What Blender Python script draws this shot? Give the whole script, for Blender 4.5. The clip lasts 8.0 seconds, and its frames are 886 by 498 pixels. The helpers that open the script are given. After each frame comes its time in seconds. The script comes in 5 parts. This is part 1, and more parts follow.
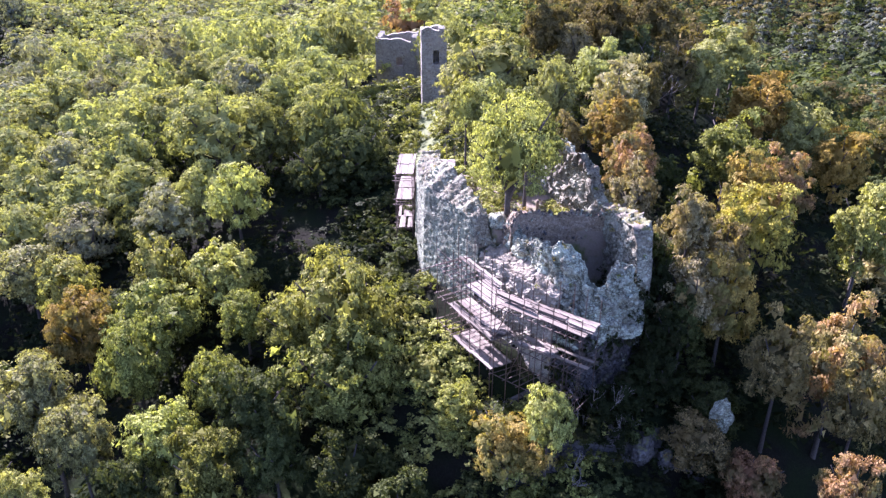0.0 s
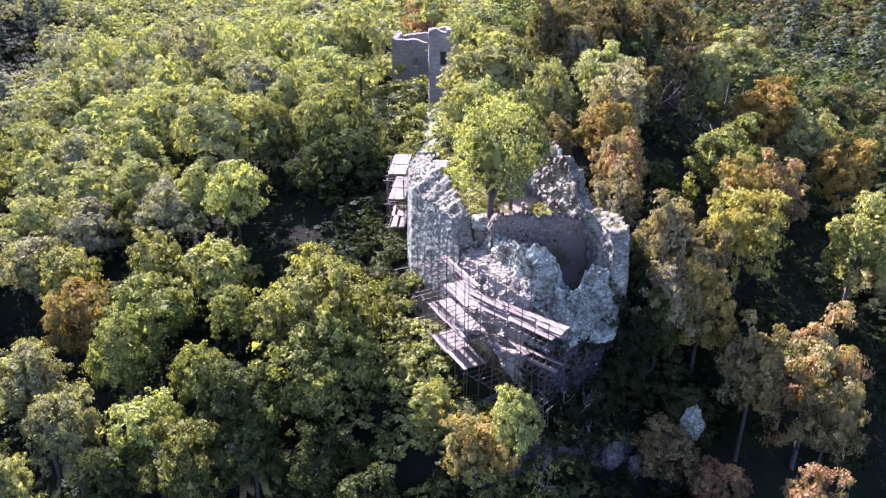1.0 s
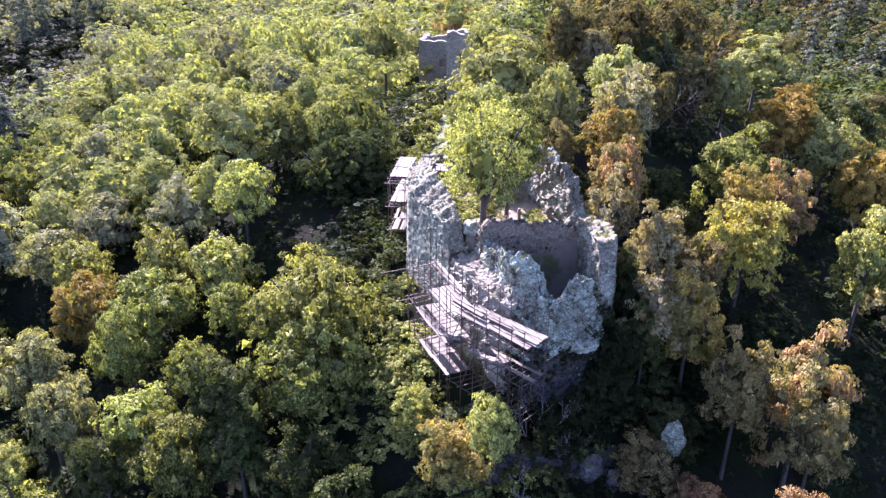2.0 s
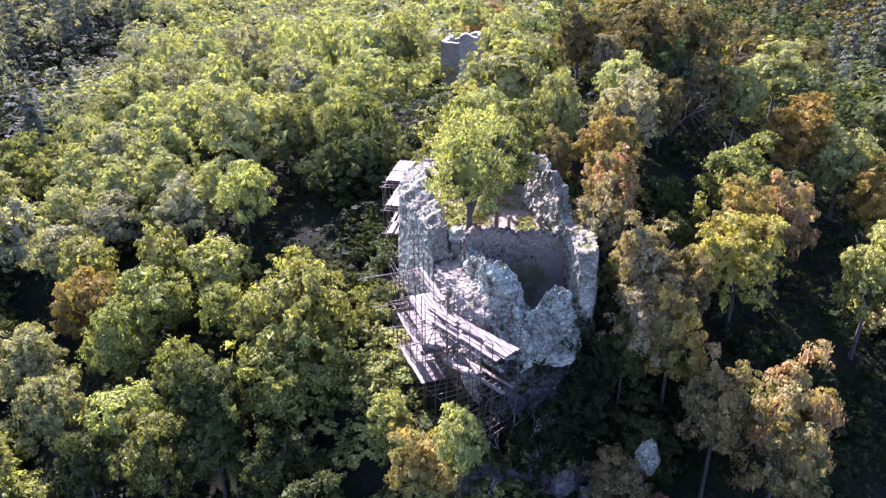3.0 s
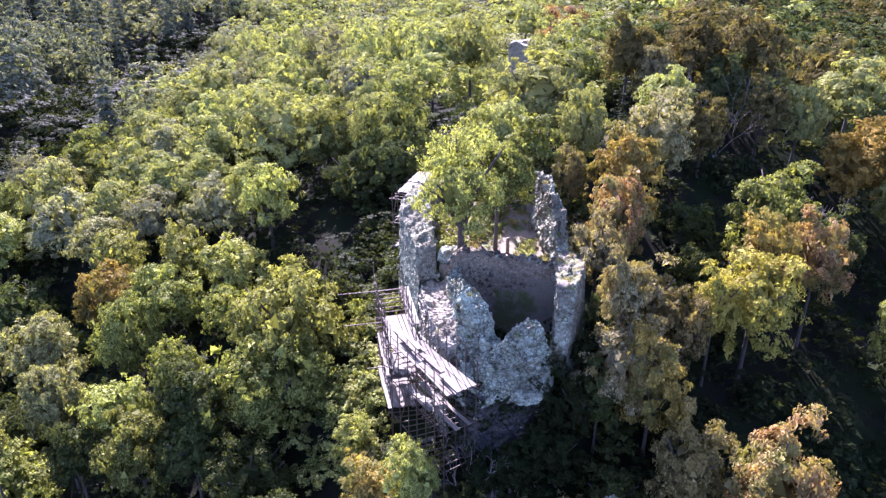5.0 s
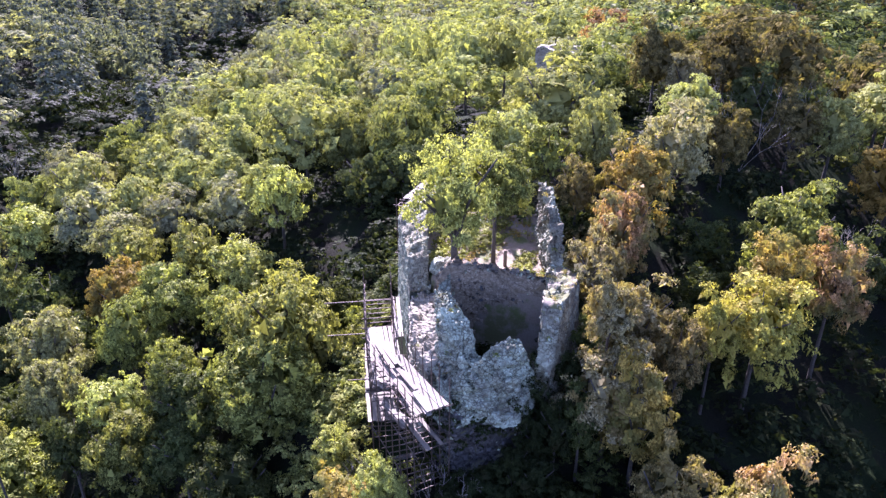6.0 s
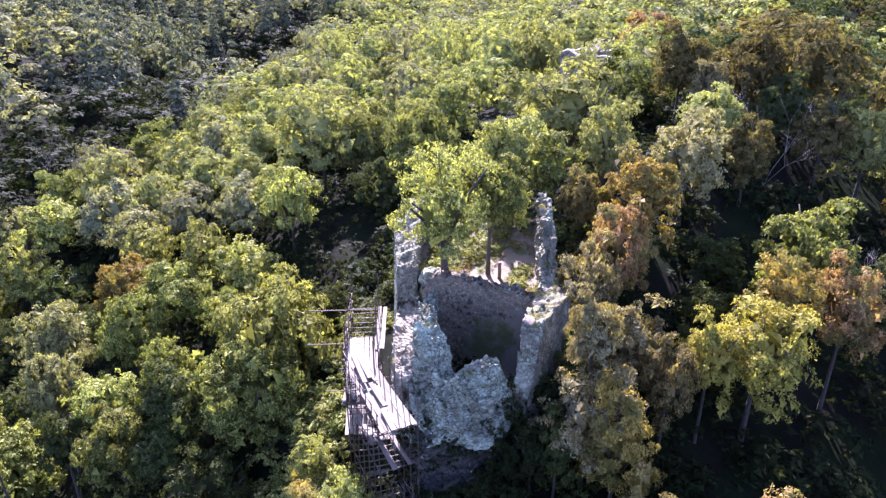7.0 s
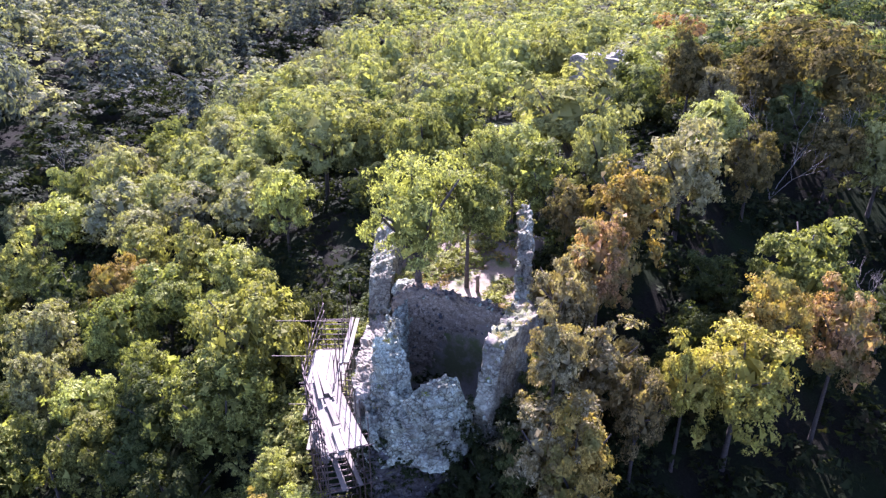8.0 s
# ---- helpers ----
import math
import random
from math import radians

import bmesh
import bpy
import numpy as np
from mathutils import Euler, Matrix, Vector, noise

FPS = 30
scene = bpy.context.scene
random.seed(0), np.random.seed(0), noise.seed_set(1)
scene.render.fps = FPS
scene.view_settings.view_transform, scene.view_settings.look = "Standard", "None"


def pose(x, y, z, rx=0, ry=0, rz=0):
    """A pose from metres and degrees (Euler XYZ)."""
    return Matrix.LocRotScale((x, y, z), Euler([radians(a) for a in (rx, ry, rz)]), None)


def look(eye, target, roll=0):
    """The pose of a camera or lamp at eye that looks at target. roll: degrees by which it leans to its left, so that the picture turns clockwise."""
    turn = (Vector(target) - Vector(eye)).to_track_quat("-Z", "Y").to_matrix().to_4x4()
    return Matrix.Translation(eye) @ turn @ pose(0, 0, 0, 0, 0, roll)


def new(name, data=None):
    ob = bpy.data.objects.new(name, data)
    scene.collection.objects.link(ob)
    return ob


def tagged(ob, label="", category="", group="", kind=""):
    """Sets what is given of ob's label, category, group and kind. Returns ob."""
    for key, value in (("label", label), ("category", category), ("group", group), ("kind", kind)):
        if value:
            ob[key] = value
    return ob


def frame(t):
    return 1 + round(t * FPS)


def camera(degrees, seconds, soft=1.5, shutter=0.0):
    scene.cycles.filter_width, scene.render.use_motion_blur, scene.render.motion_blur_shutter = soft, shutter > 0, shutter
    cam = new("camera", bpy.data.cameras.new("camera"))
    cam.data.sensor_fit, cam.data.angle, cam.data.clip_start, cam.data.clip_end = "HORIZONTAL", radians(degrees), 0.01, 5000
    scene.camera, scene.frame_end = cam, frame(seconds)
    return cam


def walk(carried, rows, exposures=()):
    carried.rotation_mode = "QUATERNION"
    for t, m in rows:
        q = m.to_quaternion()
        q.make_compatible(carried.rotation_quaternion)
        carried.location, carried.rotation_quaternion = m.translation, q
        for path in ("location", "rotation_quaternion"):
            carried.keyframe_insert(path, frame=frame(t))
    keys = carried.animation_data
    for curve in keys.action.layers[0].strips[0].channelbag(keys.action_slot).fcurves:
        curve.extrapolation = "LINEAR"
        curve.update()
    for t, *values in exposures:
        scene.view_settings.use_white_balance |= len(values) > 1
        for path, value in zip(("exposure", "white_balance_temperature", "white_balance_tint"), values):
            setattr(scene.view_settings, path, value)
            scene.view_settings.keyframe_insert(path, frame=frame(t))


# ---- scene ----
cam = camera(64.2, 8.0, soft=1.4)
METRES, EYE, TILT, LEAN, TURN = 28.0, 18.4, -26.0, 0.0, 0.0
ROWS = [
    (0.0, 0.0, 0.0, 0.0, 0.0, 0.0, -0.0),
    (0.5, 0.0529, -0.0094, -0.0007, 0.96, 0.01, -0.48),
    (1.0, 0.1117, -0.012, 0.0018, 2.37, -0.01, -1.18),
    (1.5, 0.1668, -0.0102, 0.0078, 4.0, -0.06, -1.98),
    (3.0, 0.3427, 0.0265, 0.0388, 8.53, -0.29, -4.13),
    (3.5, 0.396, 0.0481, 0.0534, 10.16, -0.43, -4.88),
    (4.0, 0.4527, 0.0758, 0.071, 12.24, -0.62, -5.85),
    (4.5, 0.5039, 0.1047, 0.0886, 14.15, -0.83, -6.73),
    (6.0, 0.6578, 0.2127, 0.1497, 20.2, -1.68, -9.51),
    (6.5, 0.7022, 0.2522, 0.1703, 22.13, -2.01, -10.38),
    (7.0, 0.7485, 0.2978, 0.1917, 24.11, -2.37, -11.25),
    (7.5, 0.79, 0.3405, 0.2145, 25.68, -2.7, -11.94),
    (8.0, 0.8341, 0.3891, 0.2394, 26.97, -2.97, -12.51),
]
walk(cam, [(t, pose(0, 0, EYE, TILT, LEAN, TURN) @ pose(METRES * x, METRES * y, METRES * z, 90 + pitch, roll, yaw)) for t, x, y, z, yaw, pitch, roll in ROWS], [(0.0, 2.52, 5450, 49), (3.0, 2.62, 5430, 49), (8.0, 2.60, 5410, 49)])

# ---- world and sun ----
SUN_AZ, SUN_EL = radians(-34.0), radians(34.0)      # azimuth from +y towards +x
to_sun = Vector((math.sin(SUN_AZ) * math.cos(SUN_EL), math.cos(SUN_AZ) * math.cos(SUN_EL), math.sin(SUN_EL)))
world = bpy.data.worlds.new("sky")
scene.world = world
world.use_nodes = True
sky = world.node_tree.nodes.new("ShaderNodeTexSky")
sky.sky_type, sky.sun_disc = "NISHITA", False
sky.sun_elevation, sky.sun_rotation = SUN_EL, SUN_AZ
world.node_tree.nodes["Background"].inputs["Strength"].default_value = 0.086
world.node_tree.links.new(sky.outputs["Color"], world.node_tree.nodes["Background"].inputs["Color"])
sun = new("sun", bpy.data.lights.new("sun", "SUN"))
sun.data.energy, sun.data.angle, sun.data.color = 5.0, radians(0.53), (1.0, 0.95, 0.85)
sun.matrix_world = look(to_sun * 200, (0, 0, 0))


# ---- materials ----
def shader(name):
    m = bpy.data.materials.new(name)
    m.use_nodes = True
    nt = m.node_tree
    return m, nt, nt.nodes["Principled BSDF"]


def node(nt, kind, **sockets):
    n = nt.nodes.new(kind)
    for k, v in sockets.items():
        n.inputs[k.replace("_", " ")].default_value = v
    return n


def ramp(nt, source, stops, mode="LINEAR"):
    r = nt.nodes.new("ShaderNodeValToRGB")
    r.color_ramp.interpolation = mode
    while len(r.color_ramp.elements) < len(stops):
        r.color_ramp.elements.new(0.5)
    for e, (p, c) in zip(r.color_ramp.elements, stops):
        e.position, e.color = p, (*c, 1)
    nt.links.new(source, r.inputs["Fac"])
    return r.outputs["Color"]


def mixed(nt, fac, a, b, blend="MIX"):
    mx = nt.nodes.new("ShaderNodeMix")
    mx.data_type, mx.blend_type = "RGBA", blend
    for sock, v in ((mx.inputs["Factor"], fac), (mx.inputs["A"], a), (mx.inputs["B"], b)):
        if hasattr(v, "is_output"):
            nt.links.new(v, sock)
        elif isinstance(v, tuple):
            sock.default_value = (*v, 1)
        else:
            sock.default_value = v
    return mx.outputs["Result"]


def coords(nt):
    return nt.nodes.new("ShaderNodeNewGeometry").outputs["Position"]


def noise_tex(nt, vec, scale, detail=4.0, rough=0.6):
    n = node(nt, "ShaderNodeTexNoise", Scale=scale, Detail=detail, Roughness=rough)
    nt.links.new(vec, n.inputs["Vector"])
    return n.outputs["Fac"]


def bump(nt, bsdf, height, strength=0.6, distance=0.05, prior=None):
    b = node(nt, "ShaderNodeBump", Strength=strength, Distance=distance)
    nt.links.new(height, b.inputs["Height"])
    if prior is not None:
        nt.links.new(prior, b.inputs["Normal"])
    if bsdf is not None:
        nt.links.new(b.outputs["Normal"], bsdf.inputs["Normal"])
    return b.outputs["Normal"]


def leaf_material(name, dark, mid, light, autumn, share, sheen=0.03):
    """Foliage: colour by leaf and by tree, with light passing through the leaves. share: how many leaves have turned."""
    m, nt, bsdf = shader(name)
    geo = nt.nodes.new("ShaderNodeNewGeometry")
    info = nt.nodes.new("ShaderNodeObjectInfo")
    leaf = geo.outputs["Random Per Island"]
    col = ramp(nt, leaf, [(0.0, tuple(0.8 * c for c in dark)), (0.5, mid), (1.0, light)])
    patch = noise_tex(nt, geo.outputs["Position"], 0.55, 3.0)
    turned = ramp(nt, patch, [(max(0.0, 0.66 - share), (0, 0, 0)), (0.74 - share * 0.5, (1, 1, 1))])
    col = mixed(nt, turned, col, autumn)
    hsv = node(nt, "ShaderNodeHueSaturation")
    for sock, lo, hi, src in (("Hue", 0.491, 0.509, info.outputs["Random"]), ("Value", 0.8, 1.2, info.outputs["Random"])):
        mp = node(nt, "ShaderNodeMapRange")
        mp.inputs["To Min"].default_value, mp.inputs["To Max"].default_value = lo, hi
        nt.links.new(src, mp.inputs["Value"])
        nt.links.new(mp.outputs["Result"], hsv.inputs[sock])
    nt.links.new(col, hsv.inputs["Color"])
    nt.links.new(hsv.outputs["Color"], bsdf.inputs["Base Color"])
    bsdf.inputs["Roughness"].default_value = 0.6
    bsdf.inputs["Specular IOR Level"].default_value = sheen
    tr = nt.nodes.new("ShaderNodeBsdfTranslucent")
    glow = mixed(nt, 1.0, hsv.outputs["Color"], (1.34, 1.37, 0.52), "MULTIPLY")
    nt.links.new(glow, tr.inputs["Color"])
    both = node(nt, "ShaderNodeMixShader", Fac=0.30)
    nt.links.new(bsdf.outputs[0], both.inputs[1])
    nt.links.new(tr.outputs[0], both.inputs[2])
    nt.links.new(both.outputs[0], nt.nodes["Material Output"].inputs["Surface"])
    return m


# name, dark, middle and light tone, turned tone, share turned, gloss
GREEN_TONES = ("leaves_green", (0.074, 0.083, 0.023), (0.146, 0.158, 0.041), (0.332, 0.348, 0.094), (0.231, 0.231, 0.065), 0.06)
LIME_TONES = ("leaves_lime", (0.123, 0.130, 0.039), (0.238, 0.248, 0.070), (0.493, 0.503, 0.150), (0.323, 0.318, 0.094), 0.03)
SAGE_TONES = ("leaves_sage", (0.107, 0.107, 0.050), (0.207, 0.206, 0.088), (0.430, 0.429, 0.170), (0.261, 0.262, 0.102), 0.06)
# deep green, lowered further so that shaded trees and gaps come out dark
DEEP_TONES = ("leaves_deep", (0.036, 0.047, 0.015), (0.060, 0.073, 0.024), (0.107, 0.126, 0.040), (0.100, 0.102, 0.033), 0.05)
AMBER_TONES = ("leaves_amber", (0.163, 0.120, 0.031), (0.282, 0.207, 0.053), (0.500, 0.373, 0.101), (0.220, 0.205, 0.064), 0.24)
RUST_TONES = ("leaves_rust", (0.146, 0.088, 0.041), (0.255, 0.155, 0.074), (0.469, 0.283, 0.140), (0.188, 0.168, 0.064), 0.24)
BROWN_TONES = ("leaves_brown", (0.058, 0.058, 0.025), (0.128, 0.110, 0.047), (0.350, 0.276, 0.112), (0.190, 0.150, 0.058), 0.20)
KHAKI_TONES = ("leaves_khaki", (0.100, 0.092, 0.046), (0.240, 0.214, 0.108), (0.520, 0.470, 0.262), (0.260, 0.205, 0.074), 0.22)
GOLD_TONES = ("leaves_gold", (0.136, 0.118, 0.030), (0.249, 0.218, 0.050), (0.436, 0.383, 0.085), (0.322, 0.257, 0.063), 0.12)
# needles kept pale and bluish, the far slope's haze being in their tone
PINE_TONES = ("needles", (0.062, 0.073, 0.055), (0.146, 0.166, 0.122), (0.262, 0.286, 0.196), (0.170, 0.186, 0.118), 0.04, 0.0)
# brush held near black: the shade it grows in is part of these tones
SHADE_BRUSH_TONES = ("shade_brush_leaves", (0.015, 0.020, 0.008), (0.022, 0.029, 0.011), (0.036, 0.046, 0.018), (0.036, 0.034, 0.016), 0.10, 0.02)

GREEN, LIME, SAGE, DEEP, AMBER, RUST, BROWN, KHAKI, GOLD, PINE, SHADE_BRUSH = [leaf_material(*tones) for tones in (GREEN_TONES, LIME_TONES, SAGE_TONES, DEEP_TONES, AMBER_TONES, RUST_TONES, BROWN_TONES, KHAKI_TONES, GOLD_TONES, PINE_TONES, SHADE_BRUSH_TONES)]


def hazed(near, gain, blue):
    """Distant foliage: haze put into the tones by gain and blue, leaves differing less from one another."""
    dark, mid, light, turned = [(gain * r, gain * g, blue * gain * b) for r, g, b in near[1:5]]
    return leaf_material(near[0] + "_hazed", tuple(0.7 * a + 0.3 * b for a, b in zip(dark, mid)), mid, tuple(0.36 * a + 0.64 * b for a, b in zip(light, mid)), turned, 0.02, 0.0)


HAZED = {near: hazed(tones, gain, blue) for near, tones, gain, blue in ((GREEN, GREEN_TONES, 1.08, 1.22), (LIME, LIME_TONES, 1.12, 1.26), (SAGE, SAGE_TONES, 1.14, 1.3), (DEEP, DEEP_TONES, 1.2, 1.2), (AMBER, AMBER_TONES, 1.0, 1.0), (RUST, RUST_TONES, 1.0, 1.0), (BROWN, BROWN_TONES, 0.95, 0.95), (KHAKI, KHAKI_TONES, 1.0, 1.0), (GOLD, GOLD_TONES, 1.0, 1.0))}


def bark_material(name, a, b):
    m, nt, bsdf = shader(name)
    pos = coords(nt)
    n = noise_tex(nt, pos, 9.0, 6.0, 0.7)
    nt.links.new(ramp(nt, n, [(0.3, a), (0.7, b)]), bsdf.inputs["Base Color"])
    bsdf.inputs["Roughness"].default_value = 0.9
    bump(nt, bsdf, n, 0.8, 0.03)
    return m


BARK = bark_material("bark", (0.029, 0.023, 0.018), (0.091, 0.078, 0.062))
DRY = bark_material("dry_twigs", (0.16, 0.14, 0.11), (0.34, 0.31, 0.27))


def stone_material(name, tones, mortar, cell, grime=0.35, moss=0.0, open_joint=0.10, bleach=0.55):
    """Rubble masonry: stones of several tones, weathered joints darkened for crevice shade, lichen and grime at two
    scales.
    """
    m, nt, bsdf = shader(name)
    pos = coords(nt)
    warp = node(nt, "ShaderNodeTexNoise", Scale=2.2, Detail=2.0)
    nt.links.new(pos, warp.inputs["Vector"])
    add = nt.nodes.new("ShaderNodeVectorMath")
    add.operation = "MULTIPLY_ADD"
    nt.links.new(warp.outputs["Color"], add.inputs[0])
    add.inputs[1].default_value = (0.35, 0.35, 0.35)
    nt.links.new(pos, add.inputs[2])
    flat = nt.nodes.new("ShaderNodeMapping")
    flat.inputs["Scale"].default_value = (1.0, 1.0, 1.55)
    nt.links.new(add.outputs["Vector"], flat.inputs["Vector"])
    vor = node(nt, "ShaderNodeTexVoronoi", Scale=1.0 / cell)
    nt.links.new(flat.outputs["Vector"], vor.inputs["Vector"])
    edge = node(nt, "ShaderNodeTexVoronoi", Scale=1.0 / cell)
    edge.feature = "DISTANCE_TO_EDGE"
    nt.links.new(flat.outputs["Vector"], edge.inputs["Vector"])
    sep = nt.nodes.new("ShaderNodeSeparateColor")
    nt.links.new(vor.outputs["Color"], sep.inputs["Color"])
    stones = ramp(nt, sep.outputs["Red"], [(i / (len(tones) - 1), c) for i, c in enumerate(tones)])
    joint = ramp(nt, edge.outputs["Distance"], [(0.02, (1, 1, 1)), (open_joint, (0, 0, 0))])
    worn = noise_tex(nt, pos, 1.7, 4.0, 0.6)
    veins = noise_tex(nt, add.outputs["Vector"], 3.1, 6.0, 0.75)
    stones = mixed(nt, 0.35, stones, ramp(nt, veins, [(0.30 + 0.4 * i / (len(tones) - 1), c) for i, c in enumerate(sorted(tones))]))
    joint = mixed(nt, ramp(nt, worn, [(0.36, (0.25, 0.25, 0.25)), (0.52, (1, 1, 1))]), (0.0, 0.0, 0.0), joint)
    col = mixed(nt, joint, stones, mortar)
    big = noise_tex(nt, pos, 0.45, 5.0, 0.65)
    col = mixed(nt, ramp(nt, big, [(0.42, (0, 0, 0)), (0.68, (grime, grime, grime))]), col, (0.105, 0.088, 0.070))
    pale = noise_tex(nt, pos, 0.8, 6.0, 0.7)
    col = mixed(nt, ramp(nt, pale, [(0.50, (0, 0, 0)), (0.66, (bleach, bleach, bleach))]), col, tuple(1.15 * c for c in tones[-1]))
    fine = noise_tex(nt, pos, 11.0, 6.0, 0.7)
    col = mixed(nt, 0.8, col, ramp(nt, fine, [(0.25, (0.45, 0.45, 0.45)), (0.75, (1.25, 1.25, 1.25))]), "MULTIPLY")
    # pits are bumped, and also coloured dark like holes in shade
    pits = noise_tex(nt, add.outputs["Vector"], 5.0, 4.0, 0.65)
    col = mixed(nt, ramp(nt, noise_tex(nt, pos, 0.7, 5.0, 0.65), [(0.40, (0.25, 0.25, 0.25)), (0.58, (0.95, 0.95, 0.95))]), col, ramp(nt, pits, [(0.35, (0.16, 0.145, 0.13)), (0.47, (1, 1, 1))]), "MULTIPLY")
    if moss:
        geo = nt.nodes.new("ShaderNodeNewGeometry")
        xyz = nt.nodes.new("ShaderNodeSeparateXYZ")
        nt.links.new(geo.outputs["Normal"], xyz.inputs["Vector"])
        spots = noise_tex(nt, pos, 1.3, 4.0)
        both = nt.nodes.new("ShaderNodeMath")
        both.operation = "MULTIPLY"
        nt.links.new(ramp(nt, xyz.outputs["Z"], [(0.55, (0, 0, 0)), (0.9, (1, 1, 1))]), both.inputs[0])
        nt.links.new(ramp(nt, spots, [(0.45, (0, 0, 0)), (0.6, (moss, moss, moss))]), both.inputs[1])
        col = mixed(nt, both.outputs[0], col, (0.115, 0.115, 0.045))
    nt.links.new(col, bsdf.inputs["Base Color"])
    bsdf.inputs["Roughness"].default_value = 0.92
    bsdf.inputs["Specular IOR Level"].default_value = 0.2
    first = bump(nt, None, pits, 0.7, 0.10, bump(nt, None, edge.outputs["Distance"], 0.8, 0.09))
    bump(nt, bsdf, fine, 0.7, 0.05, first)
    return m


MASONRY = stone_material("rubble_masonry", [(0.128, 0.142, 0.094), (0.286, 0.320, 0.217), (0.406, 0.464, 0.319), (0.239, 0.245, 0.151), (0.499, 0.576, 0.405)], (0.101, 0.106, 0.081), 0.19, 0.55, 0.0, 0.13, 0.30)
INNER = stone_material("inner_masonry", [(0.208, 0.164, 0.106), (0.361, 0.288, 0.192), (0.460, 0.392, 0.274), (0.285, 0.225, 0.146)], (0.199, 0.157, 0.104), 0.22, 0.6, 0.0, 0.10, 0.3)
CORE = stone_material("broken_wall_core", [(0.147, 0.158, 0.102), (0.390, 0.436, 0.308), (0.536, 0.607, 0.438), (0.262, 0.257, 0.161), (0.646, 0.739, 0.542)], (0.111, 0.111, 0.081), 0.25, 0.75, 0.5, 0.14, 0.45)


# browner, darker copy of the core; shade on inner faces is put into it
RUBBLE = stone_material("shaded_brown_rubble", [(0.121, 0.115, 0.076), (0.265, 0.257, 0.171), (0.396, 0.401, 0.277), (0.203, 0.176, 0.110), (0.528, 0.565, 0.408)], (0.120, 0.113, 0.075), 0.27, 0.75, 0.4, 0.13, 0.35)


def capping_material(name, a, b):
    """Lime mortar capping and plaster: pale, patchy, with washed-out streaks."""
    m, nt, bsdf = shader(name)
    pos = coords(nt)
    big, fine = noise_tex(nt, pos, 1.1, 5.0, 0.7), noise_tex(nt, pos, 14.0, 6.0, 0.7)
    col = ramp(nt, big, [(0.3, a), (0.65, b)])
    col = mixed(nt, 0.85, col, ramp(nt, fine, [(0.3, (0.5, 0.47, 0.44)), (0.7, (1.2, 1.2, 1.2))]), "MULTIPLY")
    nt.links.new(col, bsdf.inputs["Base Color"])
    bsdf.inputs["Roughness"].default_value = 0.9
    bsdf.inputs["Specular IOR Level"].default_value = 0.2
    bump(nt, bsdf, fine, 0.8, 0.05)
    return m


CAPPING = capping_material("lime_capping", (0.129, 0.113, 0.080), (0.358, 0.329, 0.245))
PLASTER = capping_material("old_lime_plaster", (0.204, 0.188, 0.142), (0.398, 0.378, 0.291))
# dark rock, toned down further for the shade under the bastion
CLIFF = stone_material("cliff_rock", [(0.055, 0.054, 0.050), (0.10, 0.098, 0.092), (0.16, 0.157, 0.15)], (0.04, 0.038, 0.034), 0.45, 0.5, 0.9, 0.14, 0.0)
TOWER = stone_material("tower_masonry", [(0.204, 0.188, 0.150), (0.298, 0.284, 0.228), (0.368, 0.355, 0.290)], (0.297, 0.265, 0.202), 0.35, 0.35)


def ground_material():
    """Leaf litter and earth with patches of low grass, near black to carry the trees' shade."""
    m, nt, bsdf = shader("forest_floor")
    pos = coords(nt)
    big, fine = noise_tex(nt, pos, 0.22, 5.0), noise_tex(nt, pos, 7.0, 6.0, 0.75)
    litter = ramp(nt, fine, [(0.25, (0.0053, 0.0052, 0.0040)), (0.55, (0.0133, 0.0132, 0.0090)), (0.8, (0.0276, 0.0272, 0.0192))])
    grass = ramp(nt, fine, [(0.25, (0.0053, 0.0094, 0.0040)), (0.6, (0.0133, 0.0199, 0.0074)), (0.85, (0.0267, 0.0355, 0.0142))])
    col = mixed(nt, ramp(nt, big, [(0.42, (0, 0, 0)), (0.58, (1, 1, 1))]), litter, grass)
    nt.links.new(col, bsdf.inputs["Base Color"])
    bsdf.inputs["Roughness"].default_value = 0.95
    bsdf.inputs["Specular IOR Level"].default_value = 0.03
    bump(nt, bsdf, fine, 0.8, 0.08)
    return m


FLOOR = ground_material()


def soil_material(name, a, b, grass, cover):
    m, nt, bsdf = shader(name)
    pos = coords(nt)
    big, fine = noise_tex(nt, pos, 0.7, 5.0), noise_tex(nt, pos, 12.0, 5.0, 0.7)
    col = ramp(nt, fine, [(0.3, a), (0.7, b)])
    col = mixed(nt, ramp(nt, big, [(0.62 - cover, (0, 0, 0)), (0.74 - cover, (1, 1, 1))]), col, mixed(nt, fine, grass, tuple(c * 2.2 for c in grass)))
    nt.links.new(col, bsdf.inputs["Base Color"])
    bsdf.inputs["Roughness"].default_value = 0.95
    bump(nt, bsdf, fine, 0.6, 0.04)
    return m


SOIL = soil_material("trodden_earth", (0.135, 0.105, 0.070), (0.225, 0.180, 0.125), (0.050, 0.060, 0.016), 0.12)
MEADOW = soil_material("ridge_grass", (0.085, 0.080, 0.040), (0.14, 0.13, 0.065), (0.055, 0.068, 0.018), 0.30)
TURF = soil_material("wall_top_turf", (0.130, 0.110, 0.080), (0.220, 0.190, 0.140), (0.058, 0.060, 0.022), 0.16)


